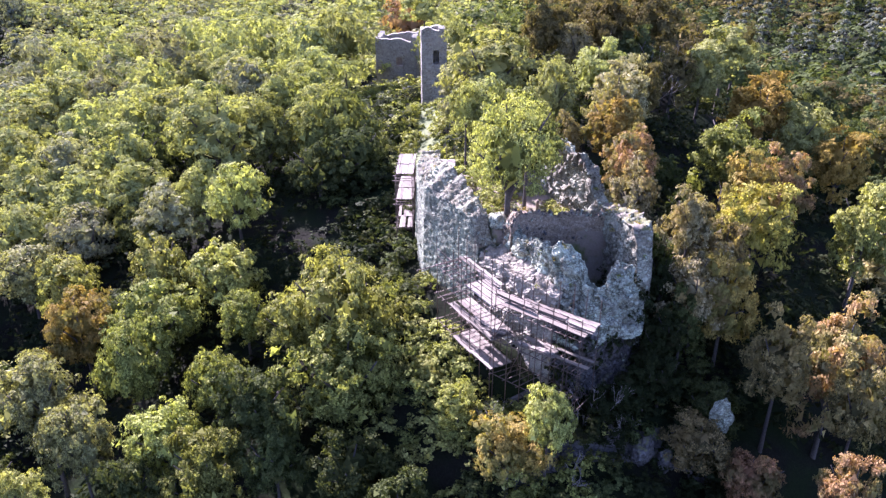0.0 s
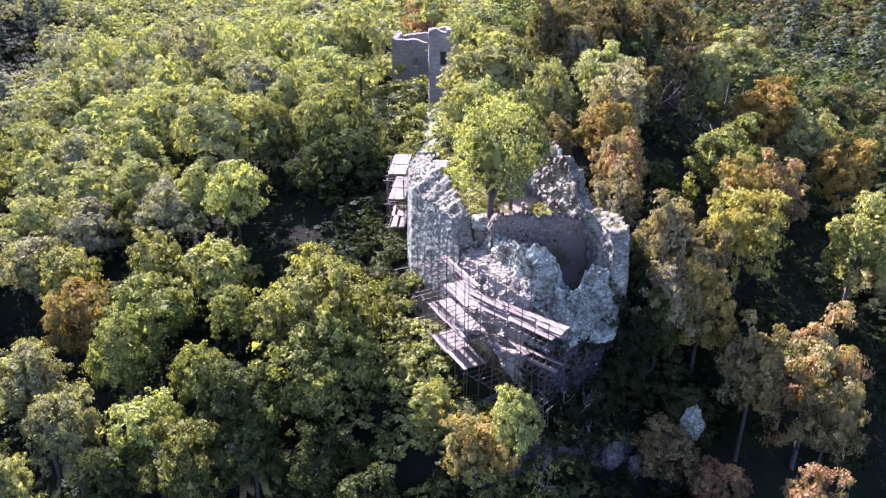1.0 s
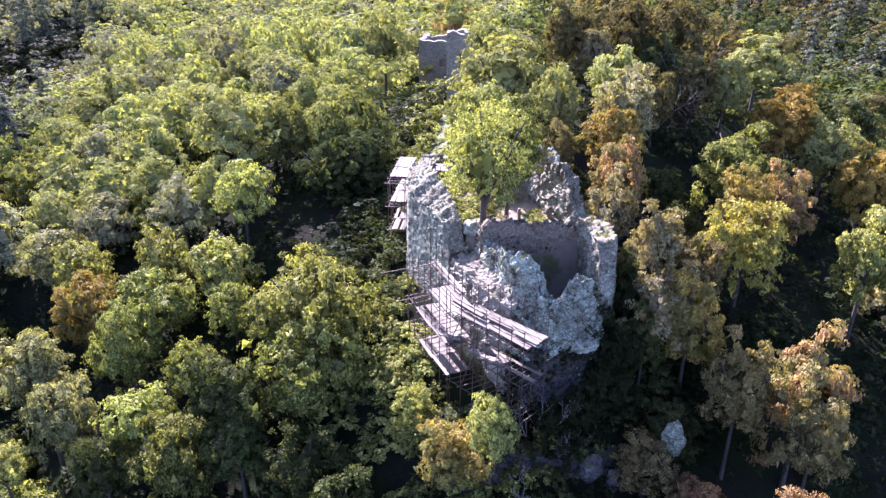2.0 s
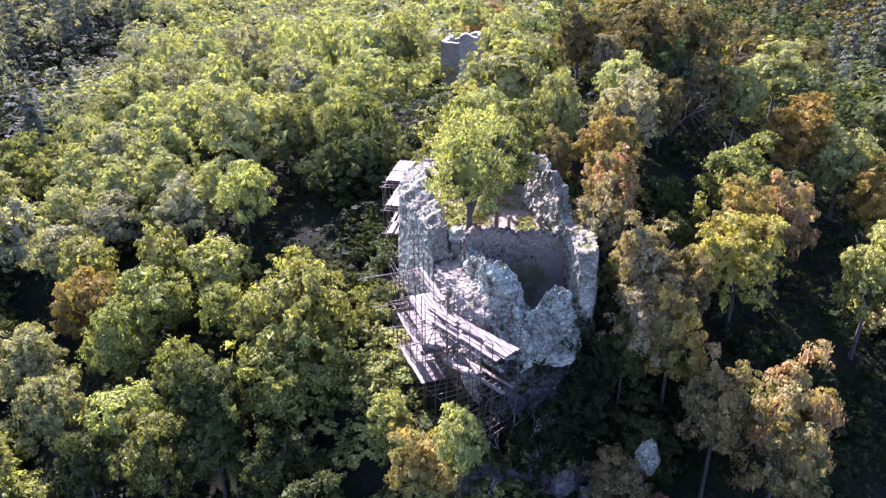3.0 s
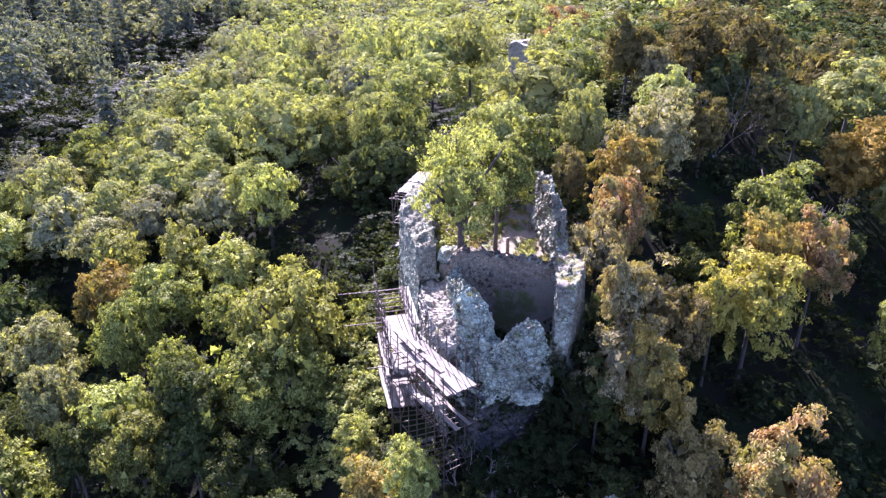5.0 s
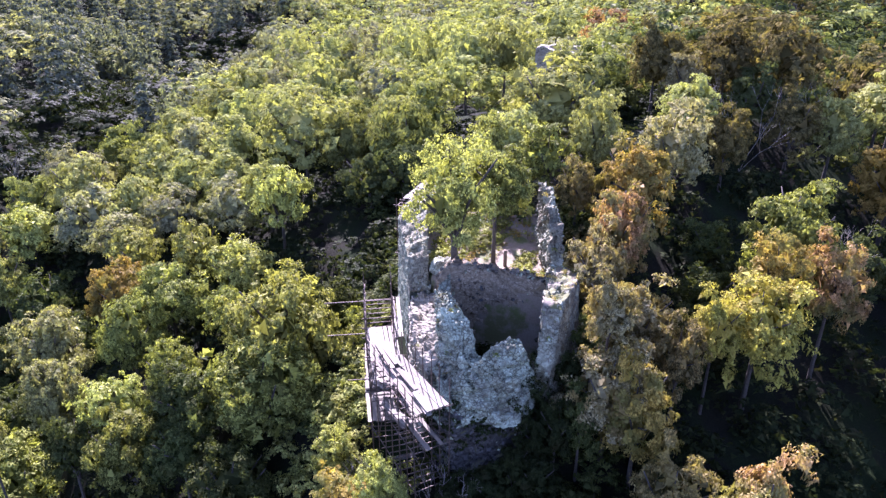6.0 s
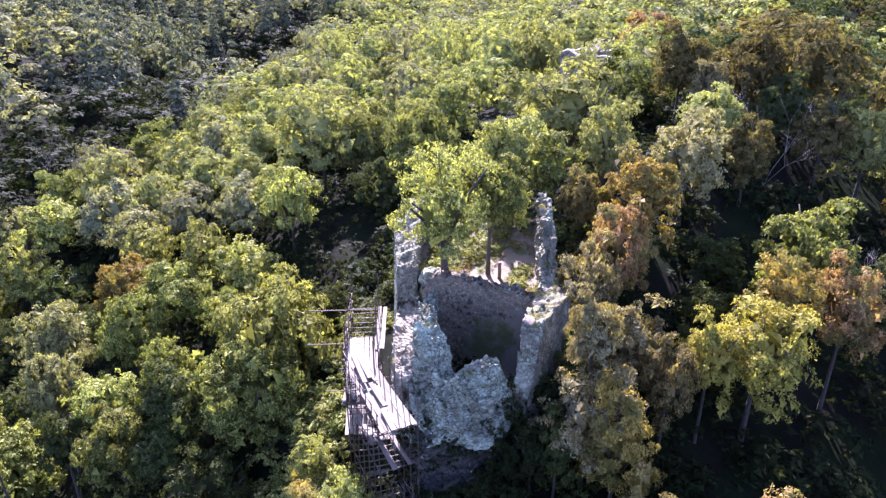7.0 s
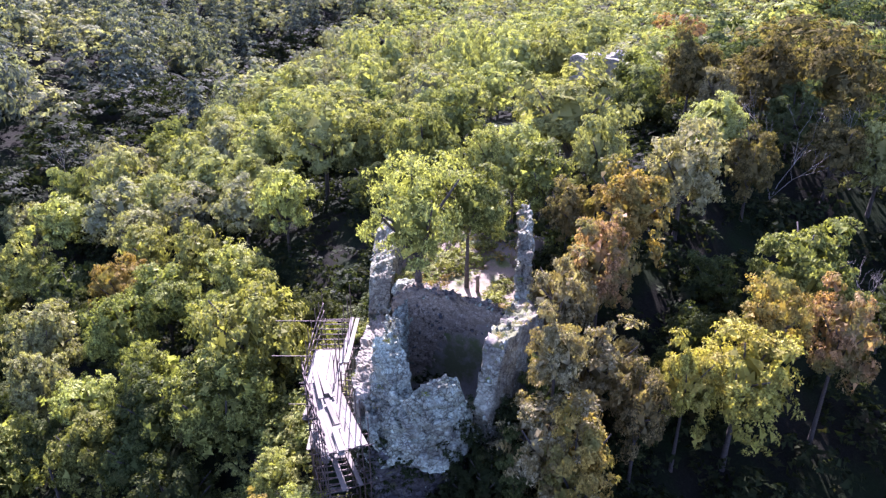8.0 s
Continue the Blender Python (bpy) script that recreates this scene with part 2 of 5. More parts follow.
def plank_material(name, a, b, c):
    m, nt, bsdf = shader(name)
    info = nt.nodes.new("ShaderNodeObjectInfo")
    tex = nt.nodes.new("ShaderNodeTexCoord")
    mp = nt.nodes.new("ShaderNodeMapping")
    mp.inputs["Scale"].default_value = (1.5, 26.0, 26.0)
    nt.links.new(tex.outputs["Object"], mp.inputs["Vector"])
    grain = noise_tex(nt, mp.outputs["Vector"], 1.0, 5.0, 0.65)
    stain = noise_tex(nt, coords(nt), 2.4, 4.0)
    col = ramp(nt, info.outputs["Random"], [(0.0, a), (0.5, b), (1.0, c)])
    col = mixed(nt, 0.5, col, ramp(nt, grain, [(0.3, (0.55, 0.53, 0.5)), (0.7, (1.1, 1.1, 1.1))]), "MULTIPLY")
    col = mixed(nt, ramp(nt, stain, [(0.5, (0, 0, 0)), (0.75, (0.5, 0.5, 0.5))]), col, (0.16, 0.125, 0.095))
    nt.links.new(col, bsdf.inputs["Base Color"])
    bsdf.inputs["Roughness"].default_value = 0.8
    bump(nt, bsdf, grain, 0.4, 0.01)
    return m


PLANK = plank_material("weathered_boards", (0.100, 0.079, 0.055), (0.164, 0.138, 0.101), (0.224, 0.199, 0.152))
POST = bark_material("weathered_post", (0.10, 0.075, 0.05), (0.24, 0.19, 0.13))


def tube_material():
    m, nt, bsdf = shader("rusty_tube")
    n = noise_tex(nt, coords(nt), 6.0, 5.0, 0.7)
    nt.links.new(ramp(nt, n, [(0.35, (0.05, 0.034, 0.026)), (0.6, (0.12, 0.085, 0.062)), (0.8, (0.26, 0.22, 0.18))]), bsdf.inputs["Base Color"])
    bsdf.inputs["Metallic"].default_value, bsdf.inputs["Roughness"].default_value = 0.35, 0.62
    return m


TUBE = tube_material()


# ---- the lie of the land ----
def step(a, b, v):
    v = min(1.0, max(0.0, (v - a) / (b - a)))
    return v * v * (3 - 2 * v)


def along(v, knots):
    """Smooth line through (place, value) knots."""
    if v <= knots[0][0]:
        return knots[0][1]
    for (a, p), (b, q) in zip(knots, knots[1:]):
        if v < b:
            return p + (q - p) * step(a, b, v)
    return knots[-1][1]


SPINE_X = ((30, 6.5), (42, 7.0), (60, 9.0), (80, 15.0), (110, 17.0), (160, 10.0))
SPINE_Z = ((5, -22.0), (24, -14.5), (29.5, -10.3), (33.5, -7.2), (37, -5.0), (46, -3.0), (56, -1.6), (66, 0.0), (82, 1.5), (110, -3.0), (150, -12.0))
LEFT = ((30, 0.60), (45, 0.50), (60, 0.34), (80, 0.33), (110, 0.26))


def eased(v, soft):
    """0 for low v, v for high v, with a smooth bend between."""
    return (v + math.sqrt(v * v + soft)) / 2


def hill_z(x, y):
    """The spur with its slopes, the side valley and the wooded slopes beyond."""
    d = x - along(y, SPINE_X)
    z = along(y, SPINE_Z)
    left, right = eased(-d - 0.5, 1.0), eased(d - 5.5, 6.0)
    z -= along(y, LEFT) * left / (1 + left / 170) + 0.56 * right / (1 + right / 60)
    z = max(z, -34.0 + 0.02 * y)
    beyond = -0.9 * (x + 52) - 0.44 * (y - 60)
    z += 0.34 * max(0.0, beyond) if beyond < 150 else 51.0
    z += 0.13 * max(0.0, y - 165) + 0.22 * max(0.0, x - 75)
    return min(z, 45.0) + 0.7 * noise.noise((x * 0.11, y * 0.11, 3.0)) + 0.25 * noise.noise((x * 0.4, y * 0.4, 7.0))


# outer line of the left curtain wall, front to back, and the court behind it
WALL_LINE = ((33.2, 8.8), (35.0, 5.5), (37.6, 4.0), (42.4, 1.6), (47.3, -1.34), (53.0, -2.1), (60.0, -1.8))


def straight(v, knots):
    if v <= knots[0][0]:
        return knots[0][1]
    for (a, p), (b, q) in zip(knots, knots[1:]):
        if v < b:
            return p + (q - p) * (v - a) / (b - a)
    return knots[-1][1]


def court(x, y):
    """1 inside the raised court of the ruin, 0 outside."""
    left = straight(y, WALL_LINE) + 0.9
    right = straight(y, ((36.0, 11.6), (44.0, 11.4), (51.5, 8.2), (60.0, 9.0)))
    return step(0.0, 0.8, x - left) * step(0.0, 0.8, right - x) * step(41.6, 42.3, y) * (1 - step(52.5, 59.0, y))


def ground_z(x, y):
    z = hill_z(x, y)
    inside = 1 - step(0.95, 1.12, (((x - 8.3) / 3.3) ** 4 + ((y - 39.2) / 3.4) ** 4) ** 0.25)
    z += (-5.2 + 0.3 * noise.noise((x * 0.8, y * 0.8, 5.0)) - z) * inside
    c = court(x, y)
    if c > 0:
        top = -0.85 - 0.65 * step(43.5, 46.5, y) + 0.6 * step(49, 54, y) + 0.10 * noise.noise((x * 0.9, y * 0.9, 1.0))
        z = z + (max(top, z) - z) * c
    return z


# ---- builders ----
def mesh(name, verts, faces, material, smooth=False):
    me = bpy.data.meshes.new(name)
    me.from_pydata(verts, [], faces)
    if material is not None:
        me.materials.append(material)
    if smooth:
        me.polygons.foreach_set("use_smooth", [True] * len(me.polygons))
    me.update()
    return me


def part(name, me, parent, label="", m=None):
    ob = new(name, me)
    ob.parent = parent
    if m is not None:
        ob.matrix_local = m
    if label:
        ob["label"] = label
    return ob


def tube_mesh(name, radius, material, sides=7):
    """A closed tube of length 1 along x."""
    vs, fs = [], []
    for x in (0.0, 1.0):
        for k in range(sides):
            a = 2 * math.pi * k / sides
            vs.append((x, radius * math.cos(a), radius * math.sin(a)))
    for k in range(sides):
        fs.append((k, (k + 1) % sides, sides + (k + 1) % sides, sides + k))
    fs += [tuple(range(sides))[::-1], tuple(range(sides, 2 * sides))]
    return mesh(name, vs, fs, material, True)


def span(a, b):
    """The pose and stretch that lay a unit tube from a to b."""
    a, b = Vector(a), Vector(b)
    q = (b - a).to_track_quat("X", "Z")
    return Matrix.Translation(a) @ q.to_matrix().to_4x4() @ Matrix.Diagonal(((b - a).length, 1, 1, 1))


def board_mesh(name, length, width, thick, material, bend=0.0):
    """A board along x with softened edges and slight sag."""
    vs, fs = [], []
    w, t, e = width / 2, thick / 2, 0.008
    ring = [(-w + e, -t), (w - e, -t), (w, -t + e), (w, t - e), (w - e, t), (-w + e, t), (-w, t - e), (-w, -t + e)]
    for x in (0, 0.25, 0.5, 0.75, 1):
        sag = -bend * 4 * x * (1 - x)
        vs += [(x * length, y, z + sag) for y, z in ring]
    for s in range(4):
        for k in range(8):
            fs.append((s * 8 + k, s * 8 + (k + 1) % 8, s * 8 + 8 + (k + 1) % 8, s * 8 + 8 + k))
    fs += [tuple(range(8))[::-1], tuple(range(32, 40))]
    return mesh(name, vs, fs, material)


# ---- ground ----
def build_ground():
    xs = np.unique(np.concatenate([np.linspace(-900, -130, 16), np.linspace(-130, -30, 40), np.linspace(-30, -6, 36), np.linspace(-6, 20, 105), np.linspace(20, 60, 40), np.linspace(60, 160, 30), np.linspace(160, 900, 14)]).round(3))
    ys = np.unique(np.concatenate([np.linspace(-500, 10, 20), np.linspace(10, 28, 24), np.linspace(28, 62, 137), np.linspace(62, 110, 48), np.linspace(110, 260, 40), np.linspace(260, 1400, 16)]).round(3))
    verts = [(x, y, ground_z(x, y)) for y in ys.tolist() for x in xs.tolist()]
    n = len(xs)
    faces = [(j * n + i, j * n + i + 1, j * n + n + i + 1, j * n + n + i) for j in range(len(ys) - 1) for i in range(n - 1)]
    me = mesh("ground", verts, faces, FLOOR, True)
    me.materials.append(SOIL)
    me.materials.append(CLIFF)
    me.materials.append(TURF)
    me.materials.append(MEADOW)
    for p in me.polygons:
        c = p.center
        if court(c.x, c.y) > 0.5:
            p.material_index = 1
        elif ((c.x - 8.3) / 3.6) ** 4 + ((c.y - 39.2) / 3.7) ** 4 < 1:
            p.material_index = 3
        elif abs(c.x + 2.4) < 2.2 and 58 < c.y < 88:
            p.material_index = 4
        elif p.normal.z < 0.72 and 26 < c.y < 34.5 and 4 < c.x < 16:
            p.material_index = 2
    tagged(new("ground", me), "wooded hill spur with leaf litter, grass and trodden earth", "ground", kind="structure")


build_ground()


# ---- ruined walls ----
def stones_relief(v, cell):
    """Height of the stone that holds a point, lower in the joints."""
    d, near = noise.voronoi((v[0] / cell, v[1] / cell, v[2] / cell * 1.5))
    return (noise.cell(near[0] * 7.3) - 0.5) * 1.1 - 0.5 * (1 - min(1.0, (d[1] - d[0]) / 0.22))


def rough(v, amp, cell):
    """Broken-stone relief: large blocks, smaller stones on them, and a slow waviness."""
    b = noise.noise((v[0] * 0.9, v[1] * 0.9, v[2] * 0.9)) * 0.8
    e = noise.fractal((v[0] * 1.1, v[1] * 1.1, v[2] * 1.1), 0.7, 2.2, 4)
    if amp < 0.1:
        return amp * (stones_relief(v, cell) + 0.5 * stones_relief((v[1], v[2], v[0]), cell * 0.5) + 0.6 * b)
    cleft = 1 - abs(noise.noise((v[0] * 0.75 + 4.0, v[1] * 0.75, v[2] * 0.5))) * 2.6
    b -= 1.3 * max(0.0, cleft) ** 2
    return amp * (0.8 * stones_relief(v, cell) + 0.3 * stones_relief((v[1], v[2], v[0]), cell * 0.36) + 0.8 * b + 0.7 * e)


def ruin_wall(name, stations, material, amp=0.14, cell=0.5, size=0.17, label="", category="ruined wall", top_material=None, crest=0.35, holes=(), rock=None, hem=0.0):
    """A wall along stations (outer x, y, inner x, y, outer foot z, outer top z, inner top z, inner foot z, batter): the batter is how far the outer foot stands out."""
    length = sum(math.dist(a[:2], b[:2]) for a, b in zip(stations, stations[1:]))
    n = max(4, int(length / size))
    cum, acc = [0.0], 0.0
    for a, b in zip(stations, stations[1:]):
        acc += math.dist(a[:2], b[:2])
        cum.append(acc)
    rows, kinds = [], []
    for i in range(n + 1):
        s = length * i / n
        k = next((k for k in range(len(cum) - 1) if s <= cum[k + 1] + 1e-6), len(cum) - 2)
        f = (s - cum[k]) / max(1e-6, cum[k + 1] - cum[k])
        ox, oy, ix, iy, zf, zt, it, jf, bat = [p + (q - p) * f for p, q in zip(stations[k], stations[k + 1])]
        wob = crest * (noise.noise((s * 0.9, 3.1, ox)) + 0.5 * noise.noise((s * 2.7, 9.0, oy)))
        zt, it = zt + wob, it + wob * 1.1
        away = Vector((ox - ix, oy - iy, 0)).normalized()
        zf += hem * (noise.noise((s * 0.8, 7.7, 1.3)) + 0.6 * noise.noise((s * 2.3, 2.2, 5.1)))
        foot = Vector((ox, oy, zf)) + away * bat
        corners = (foot, Vector((ox, oy, zt)), Vector((ix, iy, it)), Vector((ix, iy, jf)))
        rows.append(corners)
    nz = max(3, int(max((c[1] - c[0]).length for c in rows) / size))
    nw = max(3, int(max((c[2] - c[1]).length for c in rows) / size))
    ni = max(3, int(max((c[2] - c[3]).length for c in rows) / size))
    verts, faces, mats = [], [], []
    prof = nz + nw + ni + 1
    for c in rows:
        line = [c[0].lerp(c[1], j / nz) for j in range(nz)] + [c[1].lerp(c[2], j / nw) for j in range(nw)] + [c[2].lerp(c[3], j / ni) for j in range(ni + 1)]
        out = (c[1] - c[2]).normalized()
        for j, p in enumerate(line):
            r = rough(p, amp, cell)
            if j < nz and any(abs(p.z - h) < 0.11 for h in holes) and (length * (len(verts) // prof) / n) % 2.3 < 0.2:
                dirn, r = out, -0.45
            elif j < nz:
                dirn = (out + Vector((0, 0, 0.35 * j / nz))).normalized()
            elif j <= nz + nw:
                dirn, r = (Vector((0, 0, 1)) + out * (0.6 - 1.2 * (j - nz) / nw)).normalized(), r * (1.3 if amp > 0.1 else 2.4)
            else:
                dirn, r = -out, r * (1.0 if amp > 0.1 else 2.2)
            verts.append(tuple(p + dirn * r))
    for i in range(len(rows) - 1):
        for j in range(prof - 1):
            a = i * prof + j
            faces.append((a, a + 1, a + prof + 1, a + prof))
            mats.append(1 if (top_material and nz <= j < nz + nw or top_material == RUBBLE and j >= nz) else 0)
    for base, flip in ((0, False), ((len(rows) - 1) * prof, True)):
        # the broken ends, closed with rows of faces between the two sides
        m = max(3, nw)
        half = min(nz, ni)
        grid = []
        for j in range(half + 1):
            a = Vector(verts[base + round(j * nz / half)])
            b = Vector(verts[base + prof - 1 - round(j * ni / half)])
            row = []
            for w in range(m + 1):
                if w == 0:
                    row.append(base + round(j * nz / half))
                elif w == m:
                    row.append(base + prof - 1 - round(j * ni / half))
                elif j == half:
                    row.append(base + nz + round(w * nw / m))
                else:
                    p = a.lerp(b, w / m)
                    end = (Vector(rows[0][1]) - Vector(rows[1][1])) if not flip else (Vector(rows[-1][1]) - Vector(rows[-2][1]))
                    end.z = 0
                    p = p + end.normalized() * (rough(p, max(amp, 0.17) * 1.2, max(cell, 0.7)) + 0.1)
                    verts.append(tuple(p))
                    row.append(len(verts) - 1)
            grid.append(row)
        for j in range(half):
            for w in range(m):
                q = (grid[j][w], grid[j][w + 1], grid[j + 1][w + 1], grid[j + 1][w])
                q = q if flip else q[::-1]
                if len(set(q)) >= 3:
                    faces.append(tuple(dict.fromkeys(q)))
                    mats.append(0)
    me = mesh(name, verts, faces, material, amp < 0.1)
    if top_material:
        me.materials.append(top_material)
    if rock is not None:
        # the rock that the masonry stands on, its dark tone also carrying the shade there
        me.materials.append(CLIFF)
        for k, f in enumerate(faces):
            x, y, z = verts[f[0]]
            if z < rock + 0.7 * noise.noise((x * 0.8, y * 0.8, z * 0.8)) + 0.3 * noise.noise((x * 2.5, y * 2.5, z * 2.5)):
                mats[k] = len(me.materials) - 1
    me.polygons.foreach_set("material_index", mats)
    bm = bmesh.new()
    bm.from_mesh(me)
    bmesh.ops.recalc_face_normals(bm, faces=bm.faces)
    if top_material == TURF:
        for f in bm.faces:
            if f.material_index == 1 and f.normal.z < 0.62:
                f.material_index = 0
    bm.to_mesh(me)
    bm.free()
    ob = new(name, me)
    return tagged(ob, label, category)


ruin = []
# left curtain wall: low broken stretch at the front, tall stretch behind
ruin.append(ruin_wall("curtain_wall", [
    (-1.8, 60.0, -0.2, 60.0, -6.5, -1.2, -1.2, -3.0, 0.3),
    (-2.1, 53.0, -0.3, 53.2, -7.5, 0.0, 0.3, -3.0, 0.3),
    (-1.75, 49.5, 0.0, 50.2, -8.0, 0.6, 1.3, -2.5, 0.3),
    (-1.34, 47.3, 0.35, 48.2, -8.5, 0.5, 1.9, -2.5, 0.3),
    (-0.2, 45.4, 1.3, 46.3, -9.0, 0.35, 1.7, -2.5, 0.35),
    (1.0, 43.4, 2.3, 44.1, -9.0, 0.35, 0.9, -2.5, 0.35),
    (1.65, 42.3, 2.9, 42.9, -9.0, 0.1, 0.1, -2.5, 0.35),
    (2.0, 41.7, 3.2, 42.2, -9.0, -0.8, -0.9, -3.0, 0.35),
    (2.25, 41.2, 3.5, 41.7, -9.0, -1.6, -1.5, -4.0, 0.35),
], MASONRY, 0.032, 0.4, 0.105, "tall broken curtain wall of pale rubble masonry with a crumbling crest", top_material=RUBBLE, holes=(-1.1, -2.9, -4.7)))
# low front stretch with a mortared walkway on top
ruin.append(ruin_wall("parapet_wall", [
    (2.3, 41.1, 4.3, 41.9, -9.0, -1.75, -1.55, -4.0, 0.3),
    (3.2, 39.3, 5.1, 40.3, -9.3, -1.65, -1.45, -5.0, 0.3),
    (4.1, 37.5, 5.9, 38.6, -9.6, -1.45, -1.2, -5.0, 0.3),
    (5.4, 35.3, 7.2, 36.7, -9.8, -1.25, -1.0, -5.0, 0.3),
    (6.3, 34.4, 7.9, 35.9, -9.8, -1.4, -1.1, -5.0, 0.3),
], PLASTER, 0.102, 0.42, 0.10, "low front wall with pale mortar walkway and old plaster", top_material=CAPPING, crest=0.10))
ruin.append(ruin_wall("bastion_wall", [
    (6.3, 34.42, 7.9, 35.9, -9.8, -1.45, -1.1, -5.0, 0.3),
    (7.0, 33.85, 8.4, 35.6, -9.8, -1.7, -1.2, -5.0, 0.3),
    (7.7, 33.35, 9.0, 35.2, -9.8, -2.9, -2.4, -5.0, 0.3),
    (8.6, 33.25, 9.6, 35.0, -10.5, -3.6, -3.0, -5.0, 0.4),
    (9.7, 33.5, 10.3, 35.0, -10.5, -3.7, -3.2, -5.5, 0.5),
    (10.8, 34.1, 11.0, 35.4, -10.5, -3.5, -3.2, -6.5, 0.4),
    (11.6, 34.95, 11.5, 36.2, -10.0, -3.3, -3.2, -7.5, 0.4),
    (12.0, 36.3, 11.5, 37.0, -9.5, -3.4, -3.4, -8.0, 0.4),
], CORE, 0.30, 1.3, 0.11, "crumbling bastion of pale rubble above dark, shade-toned rock", crest=0.25, rock=-3.2))
# rounded front of the keep with its two stumps, the breach between them and the rubble slope below
ruin.append(ruin_wall("keep_front_wall", [
    (4.95, 38.9, 5.75, 39.4, -5.0, 0.0, 0.2, -7.0, 0.2),
    (5.3, 38.0, 6.2, 38.6, -5.0, 0.1, 0.3, -7.0, 0.25),
    (5.65, 37.2, 6.7, 37.9, -5.0, 0.1, 0.3, -7.0, 0.3),
    (6.0, 36.4, 7.1, 37.3, -5.0, 0.85, 0.8, -7.0, 0.4),
    (6.5, 35.75, 7.5, 36.7, -4.5, 1.2, 0.9, -7.0, 0.7),
    (7.2, 35.2, 8.1, 36.3, -4.0, 0.6, 0.1, -7.0, 1.3),
    (7.9, 34.8, 8.6, 36.0, -4.1, -0.6, -1.1, -7.0, 1.5),
    (8.6, 34.65, 9.0, 35.9, -4.1, -0.95, -1.5, -7.0, 1.6),
    (9.1, 34.7, 9.4, 35.9, -4.0, -0.75, -1.3, -7.0, 1.6),
    (9.45, 34.9, 9.6, 36.1, -3.7, -0.05, -0.5, -7.0, 1.7),
    (10.1, 35.15, 9.9, 36.4, -3.6, 0.3, -0.1, -7.0, 1.7),
    (10.8, 35.6, 10.3, 36.7, -3.4, 0.3, -0.1, -7.0, 1.5),
    (11.15, 36.1, 10.5, 36.9, -3.3, -0.5, -0.5, -7.0, 1.1),
    (11.35, 36.6, 10.7, 37.2, -3.3, -1.8, -1.8, -7.0, 0.8),
    (11.5, 37.2, 10.9, 37.6, -3.3, -2.8, -2.8, -7.0, 0.6),
], CORE, 0.19, 1.0, 0.10, "broken rounded keep front of pale rubble with a breach", crest=0.18, hem=0.35))
# the wall of the keep towards the court
ruin.append(ruin_wall("keep_back_wall", [
    (4.3, 40.6, 3.9, 42.3, -8.0, 0.2, -0.3, -1.6, 0.0),
    (4.9, 41.2, 4.5, 42.9, -8.0, 0.8, 0.3, -1.6, 0.0),
    (5.8, 41.7, 5.6, 43.2, -8.0, 0.85, 0.4, -1.6, 0.0),
    (7.0, 42.0, 7.0, 43.3, -8.0, 0.55, 0.1, -1.6, 0.0),
    (8.6, 42.1, 8.6, 43.2, -7.0, 0.45, 0.0, -1.6, 0.0),
    (10.4, 42.3, 10.4, 43.4, -7.0, 0.45, 0.2, -1.6, 0.0),
    (11.2, 42.4, 11.2, 43.5, -7.0, 0.45, 0.2, -1.6, 0.0),
], INNER, 0.07, 0.42, 0.12, "shaded inner keep wall of reddish rubble with a grassy top", top_material=TURF, crest=0.25))
ruin.append(ruin_wall("keep_left_wall", [
    (4.0, 41.9, 4.9, 42.0, -6.0, 0.2, 0.4, -7.0, 0.2),
    (4.2, 41.0, 5.1, 41.2, -6.0, -0.1, 0.1, -7.0, 0.2),
    (4.5, 40.0, 5.4, 40.2, -6.0, -0.4, -0.2, -7.0, 0.2),
    (4.9, 38.9, 5.7, 39.2, -6.0, -0.1, 0.1, -7.0, 0.2),
], CORE, 0.16, 0.8, 0.12, "low broken side wall of the keep in pale rubble", crest=0.25))
ruin.append(ruin_wall("keep_right_wall", [
    (12.3, 36.6, 11.4, 36.6, -8.5, -1.9, -1.7, -7.0, 0.4),
    (12.4, 37.1, 11.4, 37.1, -8.0, -0.7, -0.5, -7.0, 0.5),
    (12.4, 37.6, 11.35, 37.6, -7.5, 0.75, 0.7, -7.0, 0.5),
    (12.4, 38.1, 11.2, 38.1, -7.5, 1.45, 1.25, -7.0, 0.5),
    (12.4, 39.6, 10.95, 39.6, -7.5, 1.4, 1.15, -7.0, 0.5),
    (12.35, 41.0, 10.75, 41.0, -7.5, 1.1, 0.85, -7.0, 0.5),
    (12.25, 42.6, 10.5, 42.6, -7.0, 0.75, 0.6, -7.0, 0.5),
    (12.0, 43.9, 10.4, 43.7, -6.5, 0.6, 0.5, -7.0, 0.5),
], RUBBLE, 0.05, 0.45, 0.12, "thick keep side wall of brownish rubble with a grassy top", top_material=TURF, crest=0.15))
ruin.append(ruin_wall("court_wall", [
    (11.05, 43.9, 10.2, 43.6, -6.0, 0.6, 0.5, -2.5, 0.3),
    (10.75, 44.8, 9.9, 44.5, -5.5, 1.9, 1.6, -2.5, 0.3),
    (10.3, 46.0, 9.45, 45.6, -5.0, 3.1, 2.9, -2.5, 0.3),
    (9.65, 47.5, 8.85, 47.1, -4.6, 3.3, 3.2, -2.5, 0.3),
    (8.85, 49.3, 8.1, 48.9, -4.2, 3.35, 3.2, -2.5, 0.3),
    (8.1, 51.0, 7.45, 50.7, -4.0, 3.2, 3.0, -2.5, 0.2),
    (7.85, 51.6, 7.25, 51.3, -4.0, 1.5, 1.4, -2.5, 0.2),
], CORE, 0.17, 0.8, 0.12, "tall free-standing fragment of court wall in broken rubble", top_material=RUBBLE, crest=0.3))


